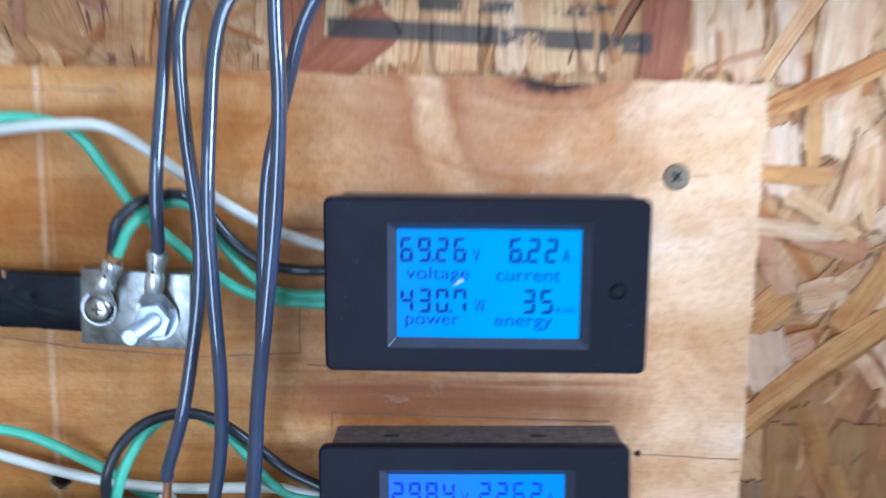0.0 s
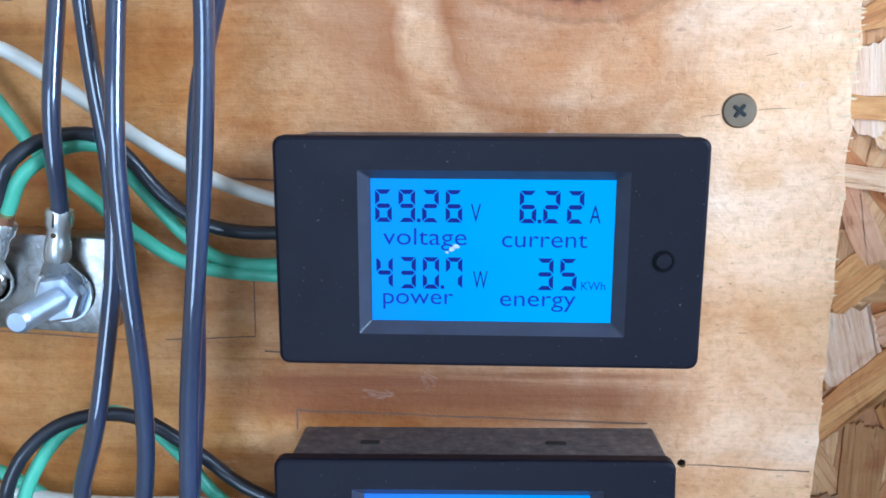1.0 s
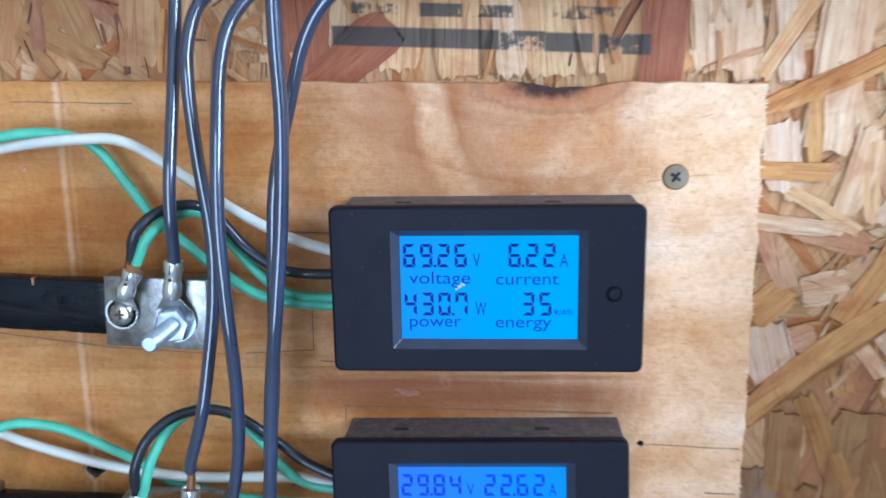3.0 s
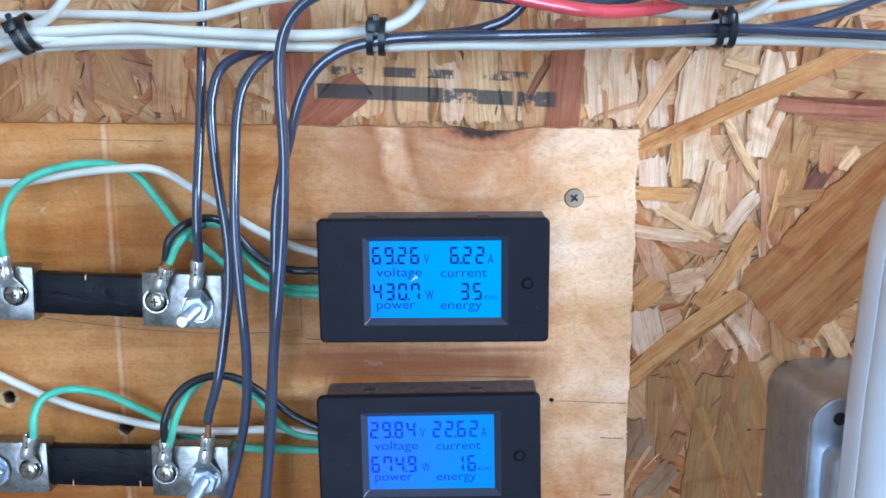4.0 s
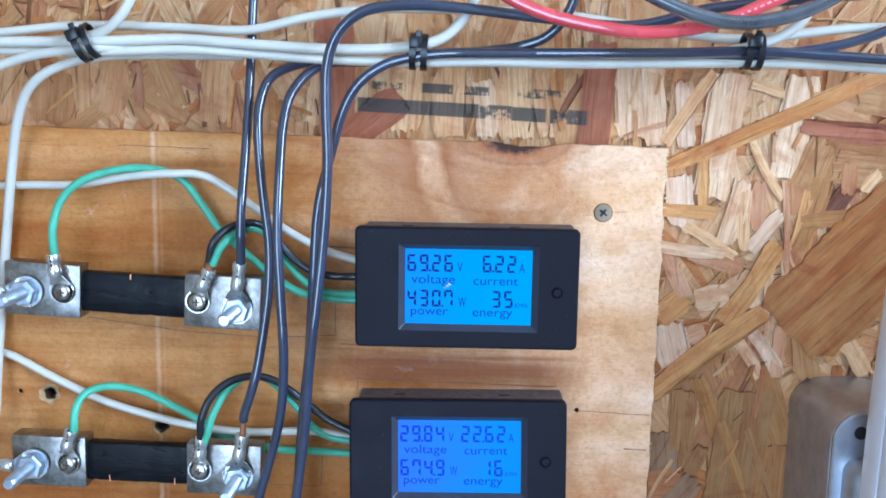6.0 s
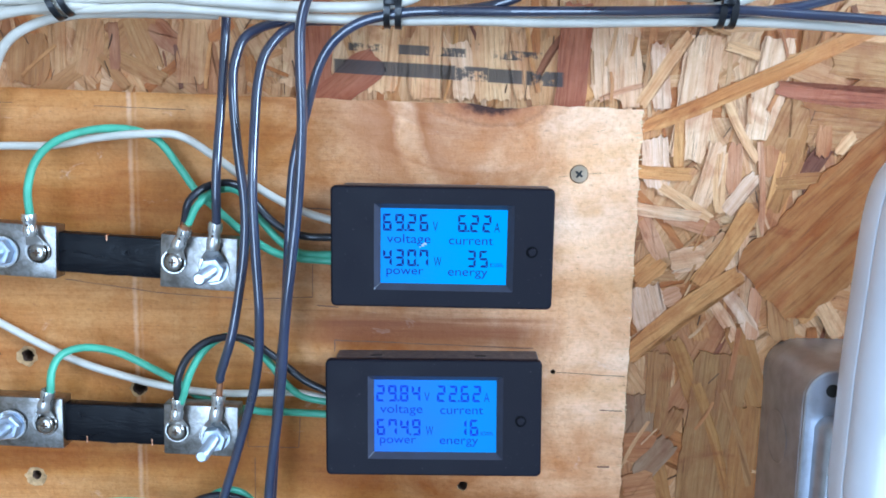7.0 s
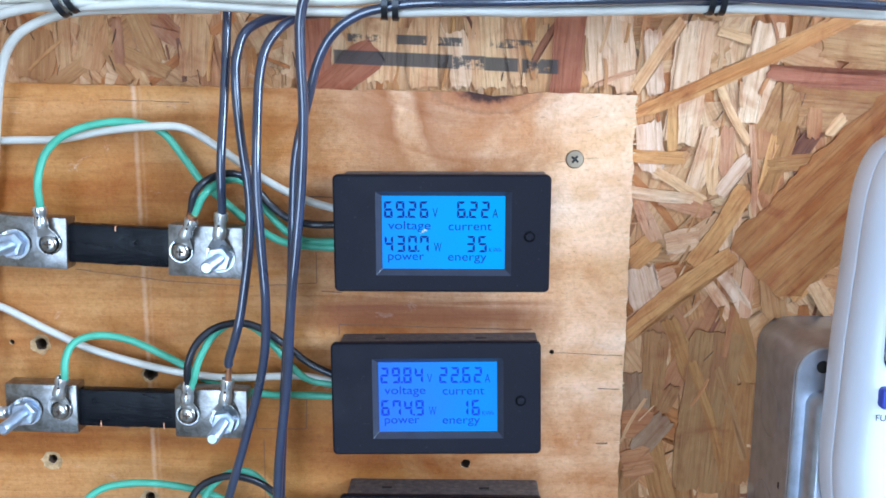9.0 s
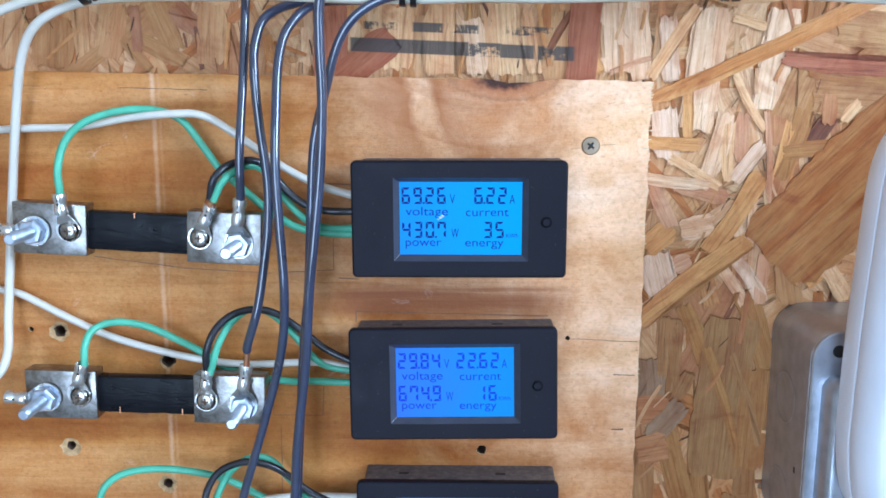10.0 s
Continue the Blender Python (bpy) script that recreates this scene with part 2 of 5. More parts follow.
def strand_material(name, *tones, figure=0.6):
    """One wood strand of the board: its own tone, streaks along its length (UV in metres)."""
    k = Mat(name, rough=0.48, spec=0.28)
    uv = k.n("UVMap")
    rnd = k.math("FRACT", k.math("ADD", k.n("ObjectInfo", out=5), k.n("NewGeometry", out=8)))
    off = k.t.nodes.new("ShaderNodeVectorMath")
    off.operation = "ADD"
    k.put(off.inputs[0], uv), k.put(off.inputs[1], k.math("MULTIPLY", rnd, 37.0))
    v = off.outputs[0]
    streak = k.noise(k.scaled(v, 34, 760, 1), 1.0, 6.0, 0.68, 0.7)
    broad = k.noise(k.scaled(v, 14, 130, 1), 1.0, 3.0, 0.55, 0.6)
    p = k.pos()
    spot = k.noise(p, 75, 6.0, 0.7, 0.5)
    fleck = k.noise(k.scaled(v, 70, 1100, 1), 1.0, 3.0, 0.6, 0.5)
    tones = tones if len(tones) > 1 else tones * 2
    c = k.ramp(rnd, *[(i / len(tones), t) for i, t in enumerate(tones)], hard=True)
    c = k.mix(0.75, c, k.ramp(streak, (0.28, (0.36, 0.20, 0.10)), (0.46, (0.88, 0.78, 0.66)), (0.62, (1, 1, 1)), (0.8, (1.1, 1.08, 1.02))), "MULTIPLY")
    c = k.mix(figure, c, k.ramp(broad, (0.3, (0.74, 0.44, 0.24)), (0.6, (1, 1, 1))), "MULTIPLY")
    c = k.mix(0.45, c, k.ramp(spot, (0.3, (0.58, 0.36, 0.22)), (0.58, (1, 1, 1))), "MULTIPLY")
    c = k.mix(k.ramp(fleck, (0.66, 0.0), (0.78, 0.25)), c, (0.16, 0.075, 0.035))
    # fine splits along the grain and resin stains that cross it
    split = k.noise(k.scaled(v, 22, 520, 1), 1.0, 2.0, 0.5, 0.9)
    splits = k.ramp(k.math("ABSOLUTE", k.math("SUBTRACT", split, 0.5)), (0.0, 0.42), (0.018, 0.0))
    splits = k.math("MULTIPLY", splits, k.ramp(spot, (0.44, 0.0), (0.56, 1.0)))
    c = k.mix(splits, c, (0.13, 0.055, 0.025))
    stain = k.noise(p, 34, 5.0, 0.65, 1.4)
    c = k.mix(k.ramp(stain, (0.53, 0.0), (0.66, 0.5)), c, k.mix(1.0, c, (0.62, 0.36, 0.24), "MULTIPLY"))
    # broken bars of printed ink
    sep = k.t.nodes.new("ShaderNodeSeparateXYZ")
    k.put(sep.inputs[0], p)
    x, z = sep.outputs[0], sep.outputs[2]
    z = k.math("ADD", z, k.math("MULTIPLY", x, 0.045))
    worn = k.math("ADD", k.math("MULTIPLY", k.noise(k.scaled(p, 110, 1, 170), 1.0, 5.0, 0.68), 0.75), k.math("MULTIPLY", streak, 0.25))
    ink = None
    for zc, half, x0, x1, solid in ((1.5316, 0.0017, -0.030, -0.016, 0.50), (1.5316, 0.0021, -0.009, 0.004, 0.58), (1.5316, 0.0019, 0.007, 0.019, 0.53), (1.5318, 0.0020, 0.031, 0.053, 0.49),
                                    (1.5233, 0.0031, -0.036, 0.015, 0.66), (1.5233, 0.0031, 0.0145, 0.029, 0.53), (1.5231, 0.0030, 0.0285, 0.043, 0.56), (1.5231, 0.0032, 0.0445, 0.060, 0.53), (1.572, 0.0055, -0.032, -0.008, 0.54)):
        a = k.ramp(k.math("DIVIDE", k.math("ABSOLUTE", k.math("SUBTRACT", z, zc)), half), (0.88, 1.0), (1.08, 0.0))
        b = k.math("MULTIPLY", k.n("MapRange", x, x0 - 0.0004, x0 + 0.0006), k.n("MapRange", x, x1 + 0.0006, x1 - 0.0004))
        w = k.math("MULTIPLY", k.math("MULTIPLY", a, b), k.n("MapRange", worn, solid + 0.03, solid - 0.03))
        ink = w if ink is None else k.math("MAXIMUM", ink, w)
    c = k.mix(k.math("MULTIPLY", ink, 0.88), c, (0.045, 0.045, 0.038))
    c = k.mix(1.0, c, (1.05, 1.0, 1.12), "MULTIPLY")
    k.set("Base Color", c)
    k.set("Roughness", k.ramp(broad, (0.3, 0.36), (0.7, 0.6)))
    k.bump(k.math("SUBTRACT", k.math("ADD", streak, spot), k.math("MULTIPLY", splits, 0.8)), 0.7, 0.0006)
    return k.m


def plain(name, color, rough, metal=0.0, spec=0.5, vary=0.25, scale=80.0, bump=0.0, dist=0.0002, coat=0.0):
    k = Mat(name, color, rough, metal, spec)
    k.set("Coat Weight", coat)
    k.set("Coat Roughness", 0.07)
    k.set("Coat IOR", 1.75)
    p = k.pos()
    a = k.noise(p, scale, 5.0, 0.6)
    b = k.noise(p, scale * 9, 3.0, 0.6)
    c = k.mix(vary, color, k.ramp(a, (0.3, tuple(v * 0.45 for v in color)), (0.65, tuple(min(1, v * 1.25) for v in color))))
    k.set("Base Color", c)
    k.set("Roughness", k.math("ADD", rough - 0.08, k.math("MULTIPLY", a, 0.16)))
    if bump:
        k.bump(k.math("ADD", a, b), bump, dist)
    return k.m


def metal_material(name, color, rough, streaky=(300, 300, 30), metal=1.0, worn=False):
    k = Mat(name, color, rough, metal)
    p = k.pos()
    a = k.noise(k.scaled(p, *streaky), 1.0, 4.0, 0.6)
    b = k.noise(p, 130, 5.0, 0.6)
    c = k.mix(0.6, color, k.ramp(b, (0.3, tuple(v * 0.6 for v in color)), (0.6, color)))
    if worn:
        dull = k.noise(p, 260, 6.0, 0.7, 0.8)
        c = k.mix(k.ramp(dull, (0.40, 0.65), (0.58, 0.0)), c, tuple(v * f for v, f in zip(color, (0.42, 0.38, 0.33))))
        nick = k.noise(k.scaled(p, 300, 300, 1400), 1.0, 3.0, 0.6, 1.0)
        c = k.mix(k.ramp(nick, (0.66, 0.0), (0.72, 0.5)), c, tuple(min(1, v * 1.8) for v in color))
    k.set("Base Color", c)
    k.set("Roughness", k.math("ADD", rough - 0.1, k.math("MULTIPLY", a, 0.25)))
    k.bump(a, 0.15, 0.0002)
    return k.m


def meter_plastic():
    k = Mat("black_plastic", (0.009, 0.009, 0.012), 0.46, spec=0.15)
    p = k.pos()
    fine = k.noise(p, 2600, 2.0, 0.6)
    dust = k.noise(p, 1500, 2.0, 0.5)
    veil = k.noise(p, 70, 5.0, 0.65)
    c = k.mix(k.ramp(veil, (0.4, 0.0), (0.8, 0.25)), (0.0060, 0.0052, 0.0100), (0.016, 0.0145, 0.0215))
    c = k.mix(k.ramp(dust, (0.73, 0.0), (0.77, 0.45)), c, (0.22, 0.21, 0.22))
    k.set("Base Color", c)
    k.set("Roughness", k.ramp(veil, (0.3, 0.42), (0.7, 0.58)))
    k.bump(fine, 0.25, 0.0001)
    return k.m


def dusty_plastic():
    k = Mat("dusty_plastic", (0.05, 0.048, 0.045), 0.6)
    p = k.pos()
    d = k.noise(p, 330, 6.0, 0.75)
    k.set("Base Color", k.ramp(d, (0.35, (0.045, 0.040, 0.045)), (0.55, (0.115, 0.095, 0.09)), (0.72, (0.25, 0.19, 0.15))))
    k.bump(d, 0.3, 0.0002)
    return k.m


def lcd_material(name, deep, bright, power):
    k = Mat(name, (0.0, 0.01, 0.03), 0.35, spec=0.06)
    p = k.pos()
    tc = k.t.nodes.new("ShaderNodeTexCoord")
    sep = k.t.nodes.new("ShaderNodeSeparateXYZ")
    k.put(sep.inputs[0], tc.outputs[0])
    glow = k.math("ADD", sep.outputs[0], k.math("MULTIPLY", k.noise(p, 45, 2.0), 0.5))
    k.set("Emission Color", k.ramp(glow, (0.15, deep), (1.3, bright)))
    k.set("Emission Strength", power)
    return k.m


def tape_material():
    k = Mat("black_tape", (0.004, 0.0042, 0.006), 0.3, spec=0.17)
    p = k.pos()
    a = k.noise(k.scaled(p, 60, 200, 240), 1.0, 4.0, 0.6, 0.8)
    k.set("Roughness", k.ramp(a, (0.35, 0.24), (0.65, 0.5)))
    k.bump(a, 0.7, 0.0006)
    return k.m


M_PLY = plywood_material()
TAN, PALE, BROWN, DARK, RED = (0.63, 0.34, 0.130), (0.71, 0.475, 0.235), (0.50, 0.21, 0.060), (0.22, 0.09, 0.035), (0.34, 0.135, 0.060)
M_STRAND = strand_material("wood_strand", TAN, PALE, (0.70, 0.45, 0.21), BROWN, (0.58, 0.31, 0.11), PALE, (0.74, 0.50, 0.26), TAN, (0.66, 0.40, 0.17), (0.52, 0.30, 0.12), PALE, (0.70, 0.46, 0.22), BROWN, (0.72, 0.48, 0.25), (0.50, 0.25, 0.10), TAN, (0.62, 0.38, 0.17))
M_SLIVER = strand_material("wood_sliver", TAN, DARK, (0.30, 0.12, 0.05), (0.66, 0.44, 0.22), BROWN, (0.70, 0.48, 0.26), (0.60, 0.37, 0.17), (0.36, 0.18, 0.07), (0.74, 0.52, 0.29), TAN, (0.5, 0.28, 0.11))
M_S_RED = strand_material("red_strand", (0.42, 0.155, 0.072))
M_S_BROWN = strand_material("brown_strand", (0.42, 0.205, 0.060))
M_S_HONEY = strand_material("honey_strand", (0.66, 0.35, 0.115))
M_S_TAN = strand_material("dull_strand", (0.48, 0.265, 0.098))
M_S_DIM = strand_material("dim_strand", (0.40, 0.21, 0.072))
M_S_FIGURED = strand_material("figured_brown_strand", (0.44, 0.205, 0.060), figure=1.0)
M_S_CREAM = strand_material("cream_strand", (0.84, 0.60, 0.35))
M_S_TANLIGHT = strand_material("light_tan_strand", (0.80, 0.52, 0.25))
M_S_GREY = strand_material("weathered_strand", (0.80, 0.60, 0.39))
M_S_GREY_SHADED = strand_material("shaded_grey_strand", (0.35, 0.225, 0.12))
M_S_PINK = strand_material("pinkish_strand", (0.66, 0.38, 0.20))
M_S_RUST = strand_material("rust_strand", (0.50, 0.235, 0.090))
M_S_RUST2 = strand_material("dim_rust_strand", (0.43, 0.21, 0.10))
M_S_DARK = strand_material("stained_strand", (0.20, 0.085, 0.045))
M_S_DARKTAN = strand_material("dark_tan_strand", (0.58, 0.34, 0.145))
M_S_HONEY_SHADED = strand_material("shaded_honey_strand", (0.46, 0.24, 0.070))
M_S_SMOOTH = strand_material("smooth_brown_strand", (0.38, 0.205, 0.070))
M_GAP_SHADE = plain("crevice_shade", (0.105, 0.046, 0.020), 0.8, vary=0.6, scale=200)
M_OSB = plain("pressed_wood", (0.30, 0.16, 0.07), 0.7, vary=0.8, scale=60, bump=0.5, dist=0.0006)
M_BLACK = plain("black_insulation", (0.021, 0.029, 0.062), 0.30, spec=0.45, vary=0.6, scale=45, bump=0.3, dist=0.0004, coat=1.0)
M_LEAD = plain("dull_black_insulation", (0.013, 0.013, 0.019), 0.42, spec=0.4, vary=0.6, scale=60, bump=0.2, coat=0.25)
M_GREY = plain("grey_insulation", (0.075, 0.082, 0.098), 0.2, spec=1.0, vary=0.7, scale=60, bump=0.12, coat=1.0)
M_WHITE = plain("white_insulation", (0.64, 0.59, 0.51), 0.36, vary=0.22, scale=50, bump=0.1)
M_GREEN = plain("green_insulation", (0.082, 0.395, 0.250), 0.40, vary=0.5, scale=70, bump=0.1)
M_RED = plain("red_insulation", (0.80, 0.070, 0.085), 0.28, coat=0.9, vary=0.3, scale=60, bump=0.1)
M_COPPER = metal_material("bare_copper", (0.93, 0.44, 0.25), 0.34)
M_NICKEL = metal_material("brushed_nickel", (0.38, 0.365, 0.35), 0.3, (420, 60, 40), worn=True)
M_TIN = metal_material("tinned_copper", (0.74, 0.73, 0.71), 0.27, metal=0.9)
M_SCREW = metal_material("dull_screw_steel", (0.50, 0.47, 0.44), 0.22, worn=True)
M_ZINC = metal_material("zinc_plating", (0.60, 0.68, 0.80), 0.32)
M_STEEL = metal_material("galvanised_steel", (0.50, 0.535, 0.60), 0.34, (60, 60, 60), 0.85)
M_BRONZE = metal_material("dulled_screw", (0.30, 0.22, 0.15), 0.32)
M_METER, M_DUSTY = meter_plastic(), dusty_plastic()
M_LCD = lcd_material("lcd_backlight", (0.010, 0.28, 1.0), (0.004, 0.36, 1.0), 1.1)
M_LCD_DIM = lcd_material("lcd_backlight_streaked", (0.045, 0.20, 1.0), (0.012, 0.31, 1.0), 0.94)
M_INK = plain("lcd_segment", (0.004, 0.012, 0.13), 0.6, spec=0.1, vary=0.0)
M_INK_MID = plain("lcd_lettering", (0.006, 0.022, 0.24), 0.6, spec=0.1, vary=0.0)
M_INK_FAINT = plain("lcd_segment_faint", (0.006, 0.035, 0.40), 0.6, spec=0.1, vary=0.0)
M_TAPE = tape_material()
M_TIE = plain("nylon_tie", (0.009, 0.009, 0.011), 0.3)
M_SHELL = plain("white_plastic", (0.80, 0.83, 0.91), 0.38, vary=0.08, scale=30)
M_SEAM = plain("shell_joint", (0.16, 0.13, 0.17), 0.7)
M_BUTTON = plain("blue_rubber", (0.045, 0.07, 0.42), 0.45)
M_GLASS = plain("dark_display", (0.006, 0.007, 0.008), 0.08, vary=0.1)
M_PENCIL = plain("graphite", (0.17, 0.075, 0.042), 0.6, vary=0.5, scale=300)
M_SPLIT = plain("split_fibre", (0.40, 0.21, 0.10), 0.7, vary=0.6, scale=300)
# near-black paints the shade in slots and holes; also used for lettering
M_DARK = plain("recess", (0.012, 0.011, 0.010), 0.7)
M_GROOVE = plain("button_gap", (0.002, 0.002, 0.003), 0.7, spec=0.1)
M_BEZEL = plain("bezel_plastic", (0.036, 0.038, 0.056), 0.34, vary=0.3, scale=200)
M_DUST = plain("dust", (0.40, 0.44, 0.50), 0.9)
M_PRINT = plain("worn_print", (0.85, 0.42, 0.42), 0.6, vary=0.5, scale=400)
# dark brown paints the shade inside drilled holes, screw crosses and crimp dents
M_HOLLOW_SHADE = plain("hollow_shade", (0.07, 0.035, 0.018), 0.8)
M_CHIP = plain("chipped_wood", (0.60, 0.36, 0.17), 0.8, vary=0.8, scale=320, bump=0.6, dist=0.0008)
M_FIBRE = plain("torn_fibre", (0.80, 0.55, 0.32), 0.8, vary=0.4, scale=150)
M_WALL = plain("bare_wall_board", (0.50, 0.42, 0.33), 0.7, vary=0.6, scale=9, bump=0.3, dist=0.002)
M_CEIL = plain("painted_ceiling", (0.72, 0.70, 0.66), 0.8, vary=0.15, scale=4)
M_FLOOR = plain("concrete", (0.30, 0.29, 0.27), 0.75, vary=0.5, scale=7, bump=0.3, dist=0.002)


# ---- mesh helpers ----
def mesh_of(bm, name, material, smooth=True):
    me = bpy.data.meshes.new(name)
    bmesh.ops.recalc_face_normals(bm, faces=bm.faces[:])
    bm.to_mesh(me)
    bm.free()
    me.materials.append(material)
    if smooth:
        me.shade_smooth()
        me.set_sharp_from_angle(angle=radians(38))
    return me


def part(name, bm, material, parent=None, label="", smooth=True):
    ob = new(name, mesh_of(bm, name, material, smooth))
    if parent is not None:
        ob.parent = parent
    return tagged(ob, label)


def empty(name, m, label, category, group="", kind=""):
    ob = new(name)
    ob.empty_display_size = 0.01
    ob.matrix_world = m
    return tagged(ob, label, category, group, kind)


def box(x0, x1, y0, y1, z0, z1, bevel=0.0, segs=2, bm=None):
    bm = bm or bmesh.new()
    made = bmesh.ops.create_cube(bm, size=1.0)["verts"]
    for v in made:
        v.co = Vector(((x0 + x1) / 2 + v.co.x * (x1 - x0), (y0 + y1) / 2 + v.co.y * (y1 - y0), (z0 + z1) / 2 + v.co.z * (z1 - z0)))
    if bevel:
        edges = {e for v in made for e in v.link_edges}
        bmesh.ops.bevel(bm, geom=list(edges), offset=bevel, segments=segs, affect="EDGES", profile=0.5)
    return bm


def loft(rings, cap0=True, cap1=True, bm=None):
    """Joins closed rings of the same number of points."""
    bm = bm or bmesh.new()
    vs = [[bm.verts.new(p) for p in ring] for ring in rings]
    n = len(vs[0])
    for a, b in zip(vs, vs[1:]):
        for i in range(n):
            bm.faces.new((a[i], a[(i + 1) % n], b[(i + 1) % n], b[i]))
    if cap0:
        bm.faces.new(vs[0][::-1])
    if cap1:
        bm.faces.new(vs[-1])
    return bm


def turned(profile, n=20, at=(0, 0, 0), bm=None, phase=0.0, cap=True):
    """A solid of revolution about the y axis: profile of (radius, y)."""
    rings = [[(at[0] + r * math.cos(phase + math.tau * i / n), at[1] + y, at[2] + r * math.sin(phase + math.tau * i / n)) for i in range(n)] for r, y in profile]
    return loft(rings, cap, cap, bm)


def rounded(cx, cz, w, h, r, y, n=5):
    pts = []
    for sx, sz, a0 in ((1, 1, 0), (-1, 1, 90), (-1, -1, 180), (1, -1, 270)):
        for i in range(n + 1):
            a = radians(a0 + 90 * i / n)
            pts.append((cx + sx * (w / 2 - r) + r * math.cos(a), y, cz + sz * (h / 2 - r) + r * math.sin(a)))
    return pts


def spline(pts, step=0.0022):
    ps = [Vector(p) for p in pts]
    ps = [ps[0] * 2 - ps[1], *ps, ps[-1] * 2 - ps[-2]]
    out = []
    for a, b, c, d in zip(ps, ps[1:], ps[2:], ps[3:]):
        m = max(2, int((c - b).length / step))
        for i in range(m):
            t = i / m
            out.append(0.5 * (2 * b + (c - a) * t + (2 * a - 5 * b + 4 * c - d) * t * t + (3 * b - a - 3 * c + d) * t ** 3))
    out.append(ps[-2])
    return out


def tube(pts, r, sides=12, bm=None):
    line = spline(pts)
    rings, up = [], Vector((0, -1, 0.01)).normalized()
    for i, p in enumerate(line):
        d = (line[min(i + 1, len(line) - 1)] - line[max(i - 1, 0)]).normalized()
        s = d.cross(up).normalized()
        up = s.cross(d).normalized()
        rings.append([p + r * (math.cos(math.tau * j / sides) * s + math.sin(math.tau * j / sides) * up) for j in range(sides)])
    return loft(rings, bm=bm)


def wire(pts, r, material, label, category="wire", group=""):
    ob = part("wire", tube(pts, r), material)
    return tagged(ob, label, category, group)


def letters(body, size, x, y, z, material, parent, name="lettering", align="LEFT", squeeze=1.0):
    cu = bpy.data.curves.new(name, "FONT")
    cu.body, cu.size, cu.align_x, cu.offset = body, size, align, -0.003 * size
    tmp = bpy.data.objects.new(name, cu)
    scene.collection.objects.link(tmp)
    me = bpy.data.meshes.new_from_object(tmp.evaluated_get(bpy.context.evaluated_depsgraph_get()))
    bpy.data.objects.remove(tmp)
    me.transform(Matrix.Translation((x, y, z)) @ pose(0, 0, 0, 90) @ Matrix.Diagonal((squeeze, 1, 1, 1)))
    me.materials.clear()
    me.materials.append(material)
    ob = new(name, me)
    ob.parent = parent
    return ob


# ---- setting ----
ROOM_X, ROOM_Y, ROOM_Z = 1.6, -2.6, 2.4
OSB_Y = 0.0102


def slab(name, x0, x1, y0, y1, z0, z1, material, label, category):
    return tagged(part(name, box(x0, x1, y0, y1, z0, z1), material, smooth=False), label, category, kind="structure")


wall_north = slab("wall_north", -ROOM_X, ROOM_X, OSB_Y + 0.0016, OSB_Y + 0.013, 0, ROOM_Z, M_OSB, "pressed strand board wall behind the mounting board", "wall")
slab("wall_west", -ROOM_X - 0.1, -ROOM_X, ROOM_Y, OSB_Y, 0, ROOM_Z, M_WALL, "plain bare board wall of the shed", "wall")
wall_s = box(-ROOM_X, -0.92, ROOM_Y - 0.1, ROOM_Y, 0, ROOM_Z)
box(0.22, ROOM_X, ROOM_Y - 0.1, ROOM_Y, 0, ROOM_Z, bm=wall_s)
box(-0.92, 0.22, ROOM_Y - 0.1, ROOM_Y, 2.15, ROOM_Z, bm=wall_s)
tagged(part("wall_south", wall_s, M_WALL, smooth=False), "bare board wall with an open doorway", "wall", kind="structure")
wall_e = box(ROOM_X, ROOM_X + 0.1, ROOM_Y, -1.6, 0, ROOM_Z)
box(ROOM_X, ROOM_X + 0.1, -0.6, OSB_Y, 0, ROOM_Z, bm=wall_e)
box(ROOM_X, ROOM_X + 0.1, -1.6, -0.6, 0, 1.5, bm=wall_e)
tagged(part("wall_east", wall_e, M_WALL, smooth=False), "bare board wall with a window opening", "wall", kind="structure")
slab("ceiling", -ROOM_X, ROOM_X, ROOM_Y, OSB_Y, ROOM_Z, ROOM_Z + 0.1, M_CEIL, "pale painted board ceiling", "ceiling")
slab("floor", -ROOM_X, ROOM_X, ROOM_Y, OSB_Y, -0.1, 0, M_FLOOR, "bare grey concrete floor", "floor")
slab("ground", -60, 60, -60, 60, -0.3, -0.12, M_FLOOR, "bare ground outside the shed", "ground")

# ---- mounting board ----
rng = random.Random(4)


def board_outline():
    """Sawn edges with a little tear-out, and the bark pocket in the top edge."""
    pts = []
    for i in range(91):
        x = -0.36 + 0.4525 * i / 90
        z = 1.5172 - 0.0187 * (x + 0.36) / 0.4525 * 0.45 + rng.uniform(-1, 1) * (0.00025 if x < -0.03 else 0.00045)
        if 0.018 < x < 0.05:
            z -= 0.0019 * math.sin(math.pi * (x - 0.018) / 0.032) ** 2
        pts.append((x, z))
    for i in range(1, 80):
        z = 1.5083 - 0.30 * i / 80
        pts.append((0.0925 - 0.012 * (1.5083 - z) * 0.8 + rng.uniform(-1, 0.3) * (0.0011 if z > 1.47 else 0.0006), z))
    pts += [(0.089, 1.208), (-0.36, 1.208)]
    return pts


